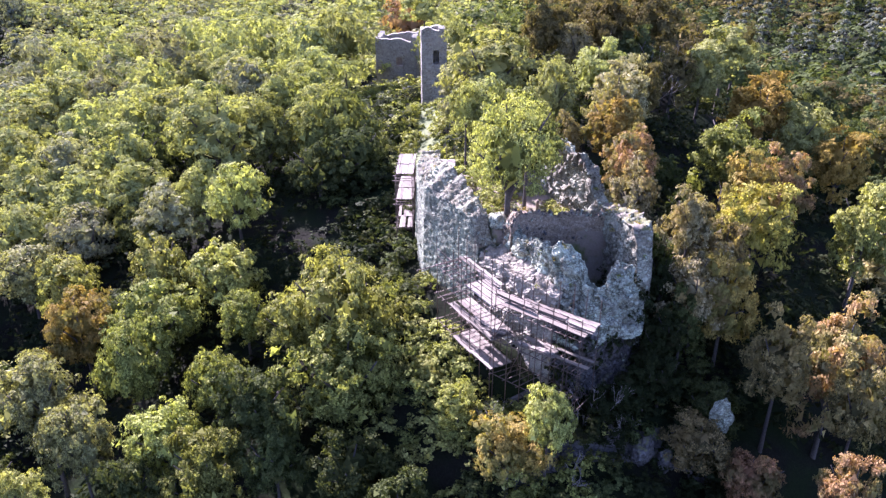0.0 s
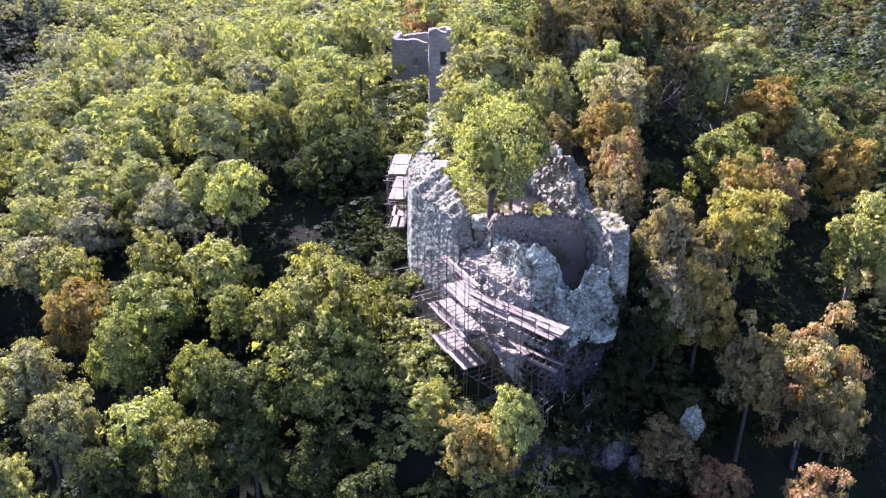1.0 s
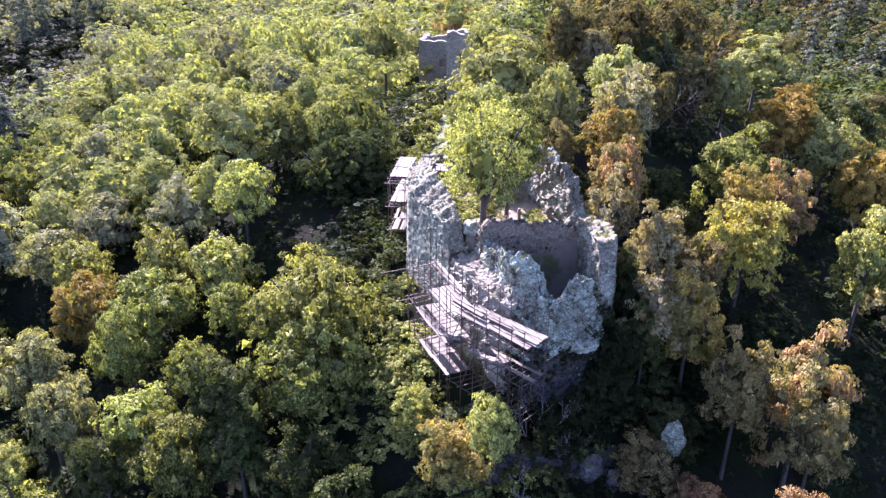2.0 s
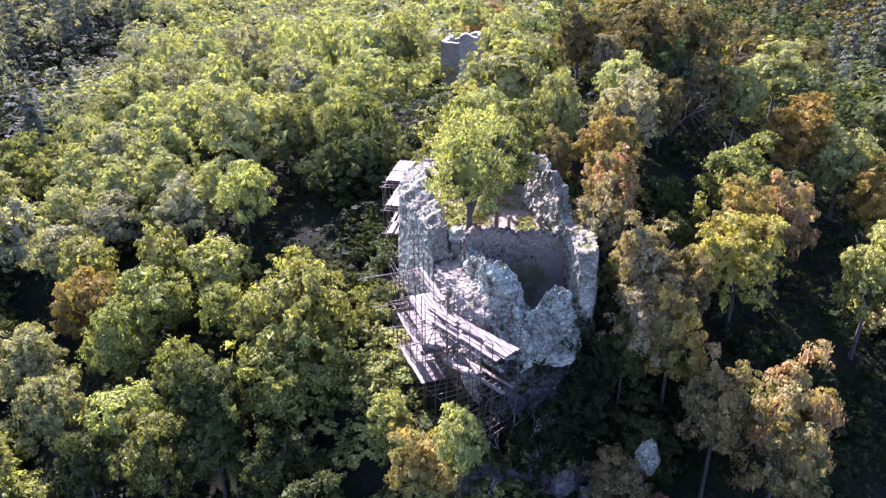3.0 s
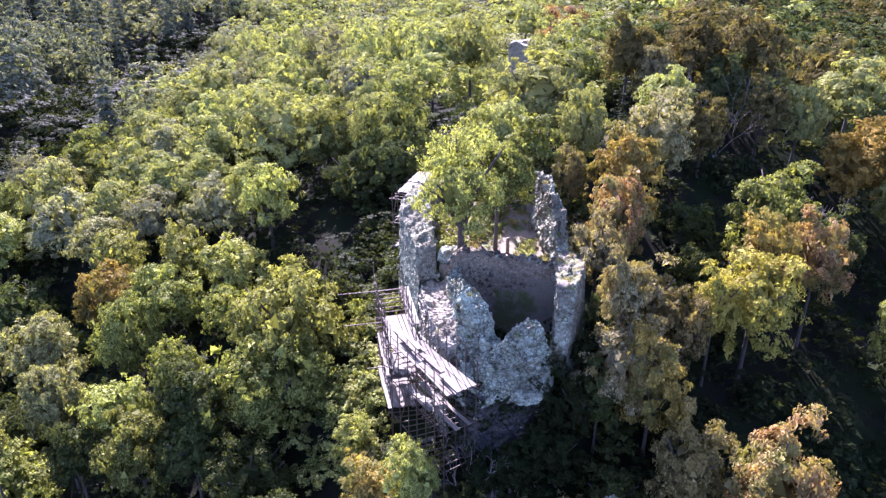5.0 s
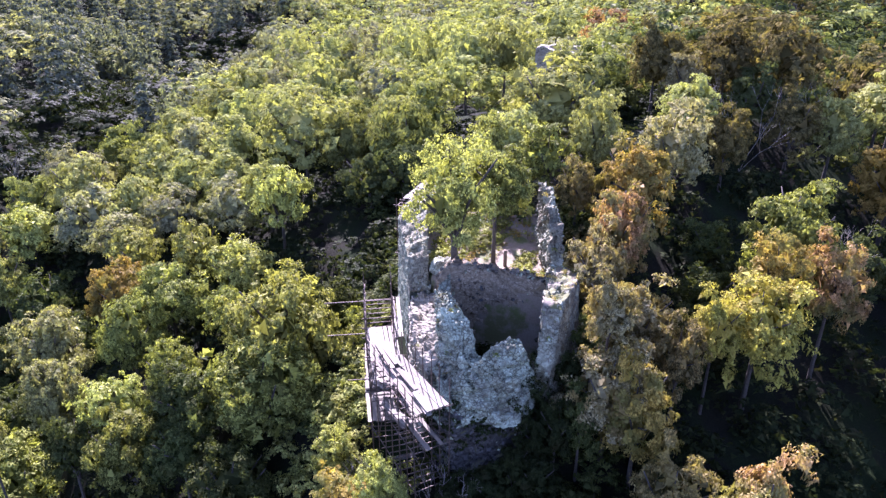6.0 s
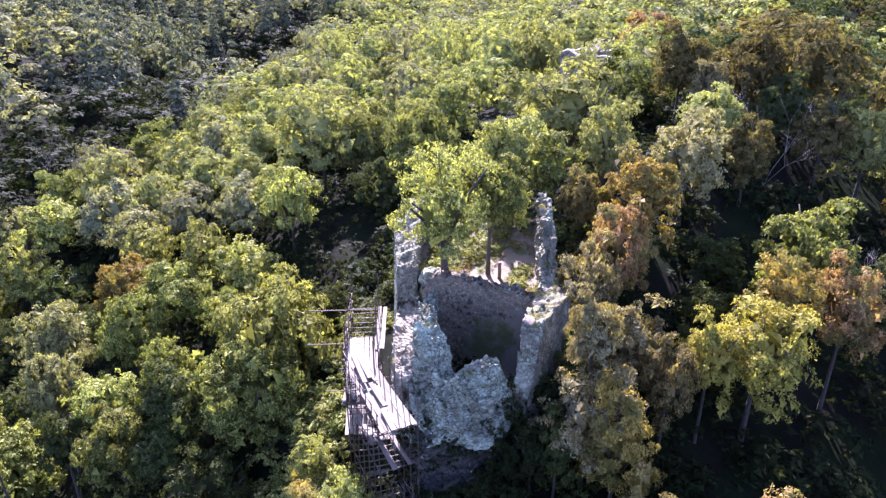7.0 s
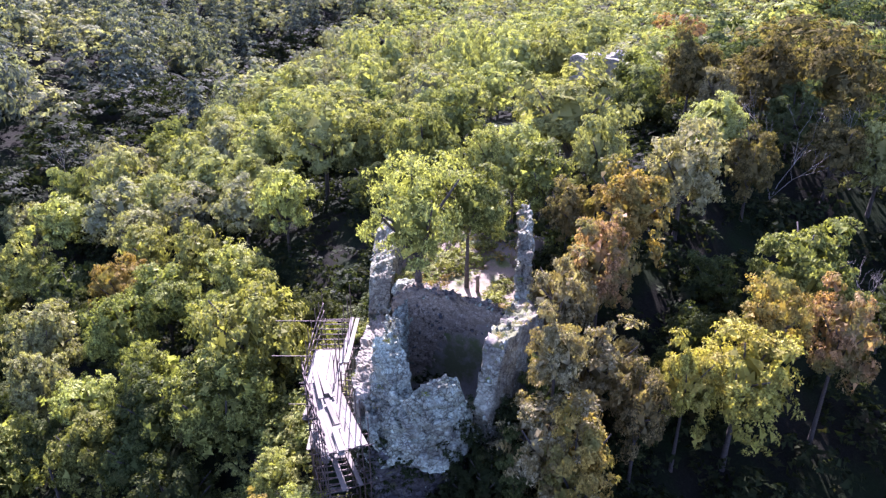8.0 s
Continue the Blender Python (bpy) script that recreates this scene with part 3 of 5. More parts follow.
# ---- far towers ----
def far_tower(name, x, y, wide, deep, z0, z1, turn, openings, label, notch):
    """A roofless tower shell: four thick walls with window openings cut as grids, and a ragged top."""
    base = tagged(new(name), label, "ruined tower")
    base.matrix_world = pose(x, y, z0, 0, 0, turn)
    t, h = 0.9, z1 - z0
    for k, (cx, cy, w, rz) in enumerate(((0, -deep / 2, wide, 0), (wide / 2, 0, deep, 90), (0, deep / 2, wide, 180), (-wide / 2, 0, deep, 270))):
        cuts = openings if k == 0 else ()
        us = sorted({-w / 2, w / 2, *[u for o in cuts for u in (o[0] - o[2] / 2, o[0] + o[2] / 2)], *np.linspace(-w / 2, w / 2, 12).round(3).tolist()})
        vs_ = sorted({0.0, *[v for o in cuts for v in (o[1], o[1] + o[3])], *np.linspace(0, h, 14).round(3).tolist()})
        verts, faces, idx = [], [], {}

        def vid(i, j, side):
            key = (i, j, side)
            if key not in idx:
                u, v = us[i], vs_[j]
                if j == len(vs_) - 1:
                    v += 0.55 * noise.noise((u * 0.7 + k * 5, 2.0, x)) - notch * step(0.1, 0.5, u / w)
                n = 0.12 * noise.noise((u * 0.8, v * 0.8, k * 4.0 + side))
                idx[key] = len(verts)
                verts.append((u, n if side == 0 else t + n, v))
            return idx[key]

        def solid(i, j):
            if not (0 <= i < len(us) - 1 and 0 <= j < len(vs_) - 1):
                return False
            u, v = (us[i] + us[i + 1]) / 2, (vs_[j] + vs_[j + 1]) / 2
            return not any(abs(u - o[0]) < o[2] / 2 and o[1] < v < o[1] + o[3] for o in cuts)

        for i in range(len(us) - 1):
            for j in range(len(vs_) - 1):
                if not solid(i, j):
                    continue
                faces.append((vid(i, j, 0), vid(i + 1, j, 0), vid(i + 1, j + 1, 0), vid(i, j + 1, 0)))
                faces.append((vid(i, j, 1), vid(i, j + 1, 1), vid(i + 1, j + 1, 1), vid(i + 1, j, 1)))
                for di, dj, a, b in ((-1, 0, (i, j), (i, j + 1)), (1, 0, (i + 1, j + 1), (i + 1, j)), (0, -1, (i + 1, j), (i, j)), (0, 1, (i, j + 1), (i + 1, j + 1))):
                    if not solid(i + di, j + dj):
                        faces.append((vid(*a, 0), vid(*b, 0), vid(*b, 1), vid(*a, 1)))
        part("wall", mesh("tower_wall", verts, faces, TOWER), base, m=pose(cx, cy, 0, 0, 0, rz))
    return base


far_tower("ruined_tower", -1.15, 87.4, 3.0, 2.8, -7.5, 5.2, 4, [(0.25, 8.7, 0.75, 1.6), (0.9, 5.2, 0.5, 0.7)], "slim roofless ruined tower of grey rubble with an arched window gap", 0.3)
far_tower("ruined_tower", -8.2, 131.5, 7.2, 7.0, -17.0, -2.8, -3, [(0.6, 9.4, 1.1, 1.5), (2.0, 6.0, 0.6, 1.0)], "broad roofless ruined tower of brownish rubble among trees", 0.6)


# ---- trees ----
def unit(v):
    return v / np.linalg.norm(v, axis=-1, keepdims=True)


def leaf_cloud(seed, boughs, tufts, per, leaf, low=-0.5, spread=1.0, inner=5, ruffle=0.34, ragged=False):
    """A crown of radius 1: overlapping domed boughs, leafy tufts on their outer sides, small leaves over each tuft and
    larger ones added behind to block light.
    """
    rng = np.random.default_rng(seed)
    lobe = rng.uniform(0, 6.28, 3)
    centres, radii = [], []
    for k in range(boughs):
        z = 1 - (k + 0.5) / boughs * (1 - low)
        a = 2.4 * k + rng.uniform(-0.45, 0.45) + seed
        flat = math.sqrt(max(0.0, 1 - z * z))
        v = np.array([math.cos(a) * flat, math.sin(a) * flat, z])
        reach = 1 + 0.14 * math.sin(2 * a + lobe[0]) + 0.10 * math.sin(3 * a + lobe[1] + 2 * z)
        far = rng.uniform(0.44, 0.84) if ragged else rng.uniform(0.46, 0.78)
        centres.append(v * far * spread * reach + rng.normal(size=3) * 0.04)
        radii.append((rng.uniform(0.20, 0.34) if ragged else rng.uniform(0.17, 0.41)) * (22 / boughs) ** 0.35)
    centres, radii = np.array(centres), np.array(radii)
    # tufts on the outside of the joined boughs
    c, d = np.zeros((0, 3)), np.zeros((0, 3))
    wanted = boughs * tufts
    while len(c) < wanted:
        k = rng.integers(0, boughs, wanted)
        out = unit(centres[k] + np.array([0, 0, 0.10]))
        e = unit(rng.normal(size=(wanted, 3)) * 0.75 + out * 0.55 + np.array([0, 0, 0.30]))
        p = centres[k] + e * (radii[k] * np.where(rng.random(wanted) < 0.16, rng.uniform(1.25, 1.6, wanted), rng.uniform(0.72, 1.25, wanted)))[:, None] * np.array([1.1, 1.1, 0.72])
        gap = np.linalg.norm(p[:, None, :] - centres[None], axis=2) / radii[None]
        gap[np.arange(wanted), k] = 9
        free = gap.min(1) > 0.72
        c, d = np.concatenate([c, p[free]]), np.concatenate([d, e[free]])
    c, d = c[:wanted], d[:wanted]
    tuft = rng.uniform(0.06, 0.14, (wanted, 1)) * (1.5 if tufts < 7 else 1.0)
    m = wanted * per
    c, tuft, out = np.repeat(c, per, 0), np.repeat(tuft, per, 0), np.repeat(d, per, 0)
    d = unit(rng.normal(size=(m, 3)) + out * 0.75 + np.array([0, 0, 0.45]))
    p = c + d * tuft * rng.uniform(0.55, 1.15, (m, 1)) * np.array([1.3, 1.3, 0.7])
    nrm = unit(d * 0.30 + out * 0.90 + rng.normal(size=(m, 3)) * ruffle + np.array([0, 0, 0.12]))
    t = unit(np.cross(nrm, rng.normal(size=(m, 3))))
    w = np.cross(nrm, t)
    s = leaf * rng.uniform(0.6, 1.4, (m, 1))
    leaves = np.stack([p + t * s * 1.15, p - t * s * 0.6 + w * s * 0.55, p - t * s * 0.6 - w * s * 0.55], 1)
    # larger leaves added behind the tufts, closing the crown against light
    deep = np.repeat(np.arange(0, m, per), inner)
    q = c[deep] - out[deep] * tuft[deep] * rng.uniform(0.3, 1.2, (len(deep), 1)) + rng.normal(size=(len(deep), 3)) * tuft[deep] * 0.45
    nrm = unit(out[deep] + rng.normal(size=q.shape) * 0.30)
    t = unit(np.cross(nrm, rng.normal(size=q.shape)))
    w = np.cross(nrm, t)
    s = tuft[deep] * rng.uniform(0.7, 1.1, (len(deep), 1))
    back = np.stack([q + t * s, q - t * s * 0.6 + w * s * 0.8, q - t * s * 0.6 - w * s * 0.8], 1)
    # big unseen leaves added in the middle of the crown to block light
    n = 70 if per > 20 else 0
    q = unit(rng.normal(size=(n, 3))) * rng.uniform(0.15, 0.52, (n, 1)) * spread
    t = unit(np.cross(unit(q + 1e-6) + rng.normal(size=(n, 3)) * 0.3, rng.normal(size=(n, 3))))
    w = np.cross(unit(q + 1e-6), t)
    light_blockers = np.stack([q + t * 0.24, q - t * 0.15 + w * 0.2, q - t * 0.15 - w * 0.2], 1)
    return np.concatenate([leaves, back, light_blockers]).reshape(-1, 3)


def leaves_mesh(name, corners, material):
    me = bpy.data.meshes.new(name)
    n = len(corners) // 3
    me.vertices.add(3 * n)
    me.vertices.foreach_set("co", corners.astype(np.float32).ravel())
    me.loops.add(3 * n)
    me.loops.foreach_set("vertex_index", np.arange(3 * n, dtype=np.int32))
    me.polygons.add(n)
    me.polygons.foreach_set("loop_start", np.arange(0, 3 * n, 3, dtype=np.int32))
    me.polygons.foreach_set("loop_total", np.full(n, 3, dtype=np.int32))
    me.materials.append(material)
    me.update(calc_edges=True)
    return me


def limb(verts, faces, path, r0, r1, sides=6):
    start = len(verts)
    for i, p in enumerate(path):
        f = i / (len(path) - 1)
        d = (Vector(path[min(i + 1, len(path) - 1)]) - Vector(path[max(i - 1, 0)])).normalized()
        a = d.orthogonal().normalized()
        b = d.cross(a)
        r = r0 + (r1 - r0) * f
        verts += [tuple(Vector(p) + a * r * math.cos(2 * math.pi * k / sides) + b * r * math.sin(2 * math.pi * k / sides)) for k in range(sides)]
    for i in range(len(path) - 1):
        for k in range(sides):
            s = start + i * sides
            faces.append((s + k, s + (k + 1) % sides, s + sides + (k + 1) % sides, s + sides + k))
    faces.append(tuple(range(len(verts) - sides, len(verts))))


def limbs_mesh(seed, count=7):
    """Limbs that spread through a crown of radius 1, from its foot."""
    rng = random.Random(seed)
    vs, fs = [], []
    for k in range(count):
        a = 2 * math.pi * (k + rng.uniform(-0.3, 0.3)) / count
        up = rng.uniform(0.05, 0.65)
        tip = Vector((math.cos(a) * 0.78, math.sin(a) * 0.78, up)) if k else Vector((0.1, 0.05, 0.72))
        foot = Vector((0, 0, -0.75 + 0.12 * (k % 3)))
        mid = foot.lerp(tip, 0.5) + Vector((rng.uniform(-0.1, 0.1), rng.uniform(-0.1, 0.1), 0.12))
        limb(vs, fs, [tuple(foot), tuple(foot.lerp(mid, 0.55)), tuple(mid), tuple(mid.lerp(tip, 0.6)), tuple(tip)], 0.045, 0.012, 5)
    return mesh("branching", vs, fs, BARK, True)


def trunk_mesh():
    """A trunk of height 1 and foot radius 1, flared at the foot."""
    vs, fs = [], []
    start = [(0.0, 0.0, -0.06), (0.02, 0.0, 0.0), (0.05, 0.03, 0.3), (0.0, 0.1, 0.65), (0.02, 0.06, 1.0)]
    radii = (1.35, 1.1, 0.85, 0.72, 0.6)
    for p, r in zip(start, radii):
        vs += [(p[0] + r * math.cos(2 * math.pi * k / 8), p[1] + r * math.sin(2 * math.pi * k / 8), p[2]) for k in range(8)]
    for i in range(4):
        for k in range(8):
            fs.append((i * 8 + k, i * 8 + (k + 1) % 8, i * 8 + 8 + (k + 1) % 8, i * 8 + 8 + k))
    fs.append(tuple(range(32, 40)))
    return mesh("trunk", vs, fs, BARK, True)


FULL_CROWNS = [leaves_mesh("crown", leaf_cloud(11 + k, 24, 13, 37, 0.032, -0.7, inner=3, ruffle=0.46), GREEN) for k in range(7)]
MID_CROWNS = [leaves_mesh("crown", leaf_cloud(51 + k, 16, 15, 24, 0.038, -0.7, inner=3, ruffle=0.30), GREEN) for k in range(6)]
BUSHES = [leaves_mesh("shrub", leaf_cloud(120 + k, 9, 6, 11, 0.092, -0.2, inner=4), GREEN) for k in range(5)]
AIRY = leaves_mesh("crown", leaf_cloud(66, 30, 8, 38, 0.026, -0.7, inner=0, ruffle=0.6, ragged=True), GREEN)
RAGGED_CROWNS = [leaves_mesh("crown", leaf_cloud(151 + k, 30, 9, 38, 0.034, -0.9, inner=3, ruffle=0.55, ragged=True), GREEN) for k in range(5)]
LIGHT_CROWNS = [leaves_mesh("crown", leaf_cloud(31 + k, 9, 20, 22, 0.042, -0.5, inner=3, ruffle=0.16), GREEN) for k in range(6)]
BRANCHING = [limbs_mesh(k) for k in range(4)]
TRUNK = trunk_mesh()
WORDS = {GREEN.name: "mid-green", LIME.name: "sunlit yellow-green", SAGE.name: "dull sage-green", DEEP.name: "shade-deepened green", AMBER.name: "yellowing olive",
         SHADE_BRUSH.name: "shade-toned green", GOLD.name: "yellow-green turning", KHAKI.name: "sparse khaki-brown", RUST.name: "rusty orange autumn", BROWN.name: "brown withering"}
planted = []
pick = random.Random(5)


def tree(x, y, top, r, leaves, name="tree", tall=0.0, airy=False, stout=1.0):
    """A broadleaf tree with its crown's top at that height; the trunk reaches down to the ground."""
    z = ground_z(x, y)
    top = max(top, z + 1.9 * r)
    half = tall or min(max(1.15, 0.78 * (top - z) / (1.86 * r)), pick.uniform(1.5, 2.0) if x > 8.5 else pick.uniform(1.3, 1.75))
    base = tagged(new(name), "broadleaf tree with a " + WORDS[leaves.name] + " crown on the slope", "tree", "forest trees")
    base.matrix_world = pose(x, y, z, 0, 0, 0)
    mid = top - z - 0.86 * r * half
    wild = x > 8.5 and y < 80 or pick.random() < 0.2
    crown = part("crown", AIRY if airy else pick.choice(RAGGED_CROWNS if wild and y < 80 else FULL_CROWNS if y < 47 else MID_CROWNS if y < 82 else LIGHT_CROWNS), base)
    crown.matrix_local = Matrix.LocRotScale((0, 0, mid), Euler((0, 0, pick.uniform(0, 6.28))), (r * pick.uniform(0.94, 1.1), r * pick.uniform(0.94, 1.1), r * half))
    crown.material_slots[0].link = "OBJECT"
    # crowns farther off take the tones with haze mixed in
    crown.material_slots[0].material = HAZED[leaves] if y > 58 else leaves
    if y < 78:
        lim = part("branching", pick.choice(BRANCHING), base)
        lim.matrix_local = Matrix.LocRotScale((0, 0, mid), Euler((0, 0, pick.uniform(0, 6.28))), (r, r, r * half))
    tr = part("trunk", TRUNK, base)
    tr.matrix_local = Matrix.LocRotScale((0, 0, 0), Euler((0, 0, pick.uniform(0, 6.28))), ((0.055 * r + 0.03) * stout, (0.055 * r + 0.03) * stout, max(0.6, mid - 0.5 * r * half)))
    planted.append((x, y, r))
    return base


tree(20.4, 26.6, -6.2, 1.4, RUST)
tree(16.6, 28.6, -7.6, 1.7, RUST)
tree(3.6, 30.2, -6.8, 1.7, AMBER)
tree(14.1, 30.6, -6.9, 1.7, BROWN)
tree(-2.5, 28.3, -9.6, 2.2, DEEP)
tree(-23.8, 29.7, -10.2, 1.4, LIME)
tree(22.2, 30.1, -3.2, 1.5, BROWN)
tree(0.9, 33.6, -7.0, 1.2, LIME)
tree(-19.0, 31.9, -11.5, 1.8, DEEP)
tree(-5.3, 32.0, -9.4, 2.6, DEEP)
tree(-14.2, 32.5, -9.5, 2.4, GREEN)
tree(19.0, 32.8, -2.1, 1.8, BROWN)
tree(-10.3, 33.1, -9.7, 2.0, DEEP)
tree(22.9, 33.7, -2.0, 2.4, RUST)
tree(-23.2, 34.8, -9.2, 2.1, SAGE)
tree(-17.7, 35.0, -9.6, 2.3, LIME)
tree(-11.7, 35.6, -7.7, 2.4, DEEP)
tree(-6.1, 36.7, -6.2, 3.2, GREEN)
tree(15.2, 36.9, 0.0, 2.2, KHAKI)
tree(-15.2, 38.1, -7.7, 1.8, GREEN)
tree(-27.3, 38.4, -8.4, 2.6, SAGE)
tree(-21.5, 40.7, -7.2, 2.3, GREEN)
tree(18.2, 40.9, 0.3, 1.4, BROWN)
tree(-10.7, 42.0, -6.0, 2.1, GREEN)
tree(-7.2, 41.3, -2.2, 3.5, LIME, tall=1.6)
tree(15.8, 42.6, 0.7, 2.0, KHAKI)
tree(19.8, 43.4, 0.7, 1.5, GOLD)
tree(-14.4, 44.1, -6.6, 1.8, GREEN)
tree(32.0, 48.6, -0.4, 2.4, LIME)
tree(12.7, 44.8, 2.8, 1.8, KHAKI)
tree(22.1, 45.4, 0.9, 2.6, GOLD, tall=1.2)
tree(-21.5, 45.4, -6.8, 3.1, GREEN)
tree(-27.8, 46.0, -7.7, 2.5, AMBER)
tree(13.5, 48.5, 4.1, 2.1, RUST)
tree(-47.7, 48.9, -12.1, 2.7, LIME)
tree(22.7, 49.4, 2.0, 1.8, AMBER)
tree(-17.6, 49.6, -5.4, 3.1, LIME)
tree(26.1, 50.6, 1.7, 1.9, RUST)
tree(-23.0, 50.9, -5.5, 2.3, LIME)
tree(-31.6, 52.0, -7.9, 2.3, LIME)
tree(13.5, 53.4, 5.6, 2.5, AMBER)
tree(-36.6, 55.0, -8.3, 2.9, SAGE)
tree(-51.0, 55.6, -10.0, 3.5, LIME)
tree(23.7, 56.0, 3.0, 3.0, GREEN, tall=1.3)
tree(-17.9, 56.8, -1.5, 2.5, LIME)
tree(-24.7, 58.4, -4.1, 2.8, SAGE)
tree(-44.7, 59.0, -9.3, 3.8, SAGE)
tree(-33.4, 59.4, -7.0, 3.1, SAGE)
tree(9.4, 59.8, 6.7, 2.2, LIME)
tree(-21.8, 60.3, -2.9, 2.7, LIME)
tree(15.2, 60.6, 6.4, 2.7, KHAKI)
tree(-39.3, 60.9, -6.8, 2.9, LIME)
tree(4.6, 67.0, 7.9, 4.2, LIME, tall=1.05)
tree(37.9, 64.1, -0.7, 2.6, AMBER)
tree(-51.6, 64.1, -7.3, 3.8, LIME)
tree(-35.8, 65.4, -5.4, 3.3, LIME)
tree(-30.6, 65.5, -4.3, 2.8, LIME)
tree(18.8, 66.5, 5.2, 1.8, BROWN)
tree(-41.4, 67.7, -5.4, 3.7, LIME)
tree(-10.5, 69.0, 1.8, 3.8, GREEN, tall=1.6)
tree(35.7, 68.1, 0.9, 3.0, LIME)
tree(-22.5, 68.5, 2.2, 4.4, LIME)
tree(-17.7, 69.4, 0.6, 2.8, GREEN)
tree(15.4, 70.2, 6.5, 2.9, LIME)
tree(31.9, 70.5, 2.9, 3.1, AMBER)
tree(-33.2, 70.7, -2.4, 3.2, LIME)
tree(-12.8, 71.6, 1.7, 3.2, LIME)
tree(-39.5, 71.7, -3.7, 3.6, SAGE)
tree(23.9, 73.9, 5.1, 2.4, BROWN)
tree(-21.6, 76.2, -0.6, 3.5, LIME)
tree(17.6, 79.6, 9.6, 2.9, BROWN, tall=1.3)
tree(22.8, 80.6, 10.2, 3.2, BROWN, tall=1.3)
tree(20.2, 76.8, 6.4, 2.5, DEEP)
tree(11.2, 79.4, 9.4, 2.7, BROWN)
tree(14.3, 77.4, 7.2, 2.0, KHAKI)
tree(1.3, 82.6, 6.4, 1.2, LIME)
tree(33.2, 85.0, 5.8, 3.6, LIME)
tree(27.3, 75.0, 4.9, 2.5, LIME)
tree(-50.4, 81.0, -5.5, 3.7, LIME)
tree(-39.0, 87.2, -3.1, 3.5, LIME)
tree(-20.4, 87.2, 0.1, 2.9, LIME)
tree(-34.2, 87.7, -2.5, 3.5, LIME)
tree(-45.4, 88.4, -4.1, 3.9, LIME)
tree(-17.3, 89.6, 1.1, 3.1, LIME)
tree(34.1, 96.5, 3.6, 3.7, BROWN)
tree(-17.0, 97.0, 1.4, 3.2, LIME)
tree(-27.3, 97.9, -0.3, 3.7, SAGE)
tree(-57.7, 98.7, -6.0, 4.4, LIME)
tree(23.9, 99.9, 4.8, 3.3, BROWN)
tree(41.0, 100.9, 3.7, 3.9, BROWN)
tree(33.0, 103.5, 5.2, 3.6, BROWN)
tree(-31.6, 105.6, -1.0, 3.8, LIME)
tree(-50.7, 105.9, -3.4, 3.8, SAGE)
tree(-57.4, 106.2, -4.5, 4.0, LIME)
tree(-44.0, 106.7, -2.7, 4.2, LIME)
tree(-37.7, 109.3, -1.7, 3.9, LIME)
tree(-21.6, 114.8, 2.4, 4.2, LIME)
tree(-16.2, 118.3, 3.0, 4.5, LIME)
tree(-36.5, 122.7, -0.5, 4.3, LIME)
tree(-31.6, 130.4, -0.3, 4.3, LIME)
tree(-81.7, 138.8, -9.5, 4.7, SAGE)
tree(-74.0, 144.7, -6.8, 5.1, LIME)
tree(12.1, 147.9, -0.5, 4.6, BROWN)
tree(-68.9, 152.7, -7.0, 5.1, LIME)
tree(-24.9, 154.7, -1.5, 4.0, LIME)
tree(-87.5, 155.1, -7.4, 5.1, SAGE)
tree(-62.4, 159.2, -7.3, 5.6, SAGE)
tree(-7.4, 165.3, -0.4, 5.7, RUST)
tree(-58.2, 167.9, -6.2, 5.2, LIME)


def clear(x, y, r, gap=0.8):
    """Whether a further tree has room there and leaves the camera's view of the towers open."""
    if -4.8 < x < 13.5 + r and 30 < y < 60 or (abs(x + 2.6) < 4.6 and 56 < y < 88):
        return False
    if abs(x + 1) < 4 and 82 < y < 91 or abs(x + 0.070 * y) < 3.4 + r and 66 < y < 139:
        return False
    return all((x - a) ** 2 + (y - b) ** 2 > (gap * (r + q)) ** 2 for a, b, q in planted)


# the trees of the court and beside it
tree(4.3, 43.5, 7.9, 3.2, LIME, tall=1.4, airy=True, stout=1.3)
tree(5.8, 46.7, 6.2, 2.3, GREEN, tall=1.2)
tree(1.9, 56.8, 5.4, 1.5, LIME)
tree(-2.4, 94.5, 8.6, 2.7, LIME, tall=1.0)
# two placed to screen the broad tower from the camera's later positions
tree(0.5, 112.0, 4.0, 3.5, LIME)
tree(-0.6, 119.0, 2.0, 3.4, GREEN)
tree(3.4, 58.6, 5.4, 2.2, LIME)
tree(6.6, 56.4, 4.8, 2.1, GREEN)
tree(9.6, 53.6, 3.9, 1.6, BROWN)
# saplings at the right foot of the keep; the near-black ones stand in for shade
tree(13.2, 37.4, -1.0, 0.9, SHADE_BRUSH)
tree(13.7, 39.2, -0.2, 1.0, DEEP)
tree(11.7, 33.5, -4.4, 0.8, SHADE_BRUSH)
tree(12.3, 34.5, -3.2, 0.9, SHADE_BRUSH)
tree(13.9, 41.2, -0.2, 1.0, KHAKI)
tree(13.1, 35.1, -2.4, 1.1, SHADE_BRUSH)
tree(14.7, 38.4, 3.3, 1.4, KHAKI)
tree(12.6, 33.4, -4.6, 1.2, SHADE_BRUSH)
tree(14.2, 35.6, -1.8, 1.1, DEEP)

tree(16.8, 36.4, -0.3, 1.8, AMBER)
tree(8.9, 31.8, -6.0, 1.1, SHADE_BRUSH)
tree(10.4, 32.2, -5.2, 1.2, SHADE_BRUSH)
tree(11.6, 33.0, -4.2, 1.0, SHADE_BRUSH)
# low trees in the hollow beside the curtain wall, leaf tone darkened for its shade
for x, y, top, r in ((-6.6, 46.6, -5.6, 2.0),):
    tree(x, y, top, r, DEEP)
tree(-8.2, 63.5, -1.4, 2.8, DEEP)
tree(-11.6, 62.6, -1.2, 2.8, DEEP)


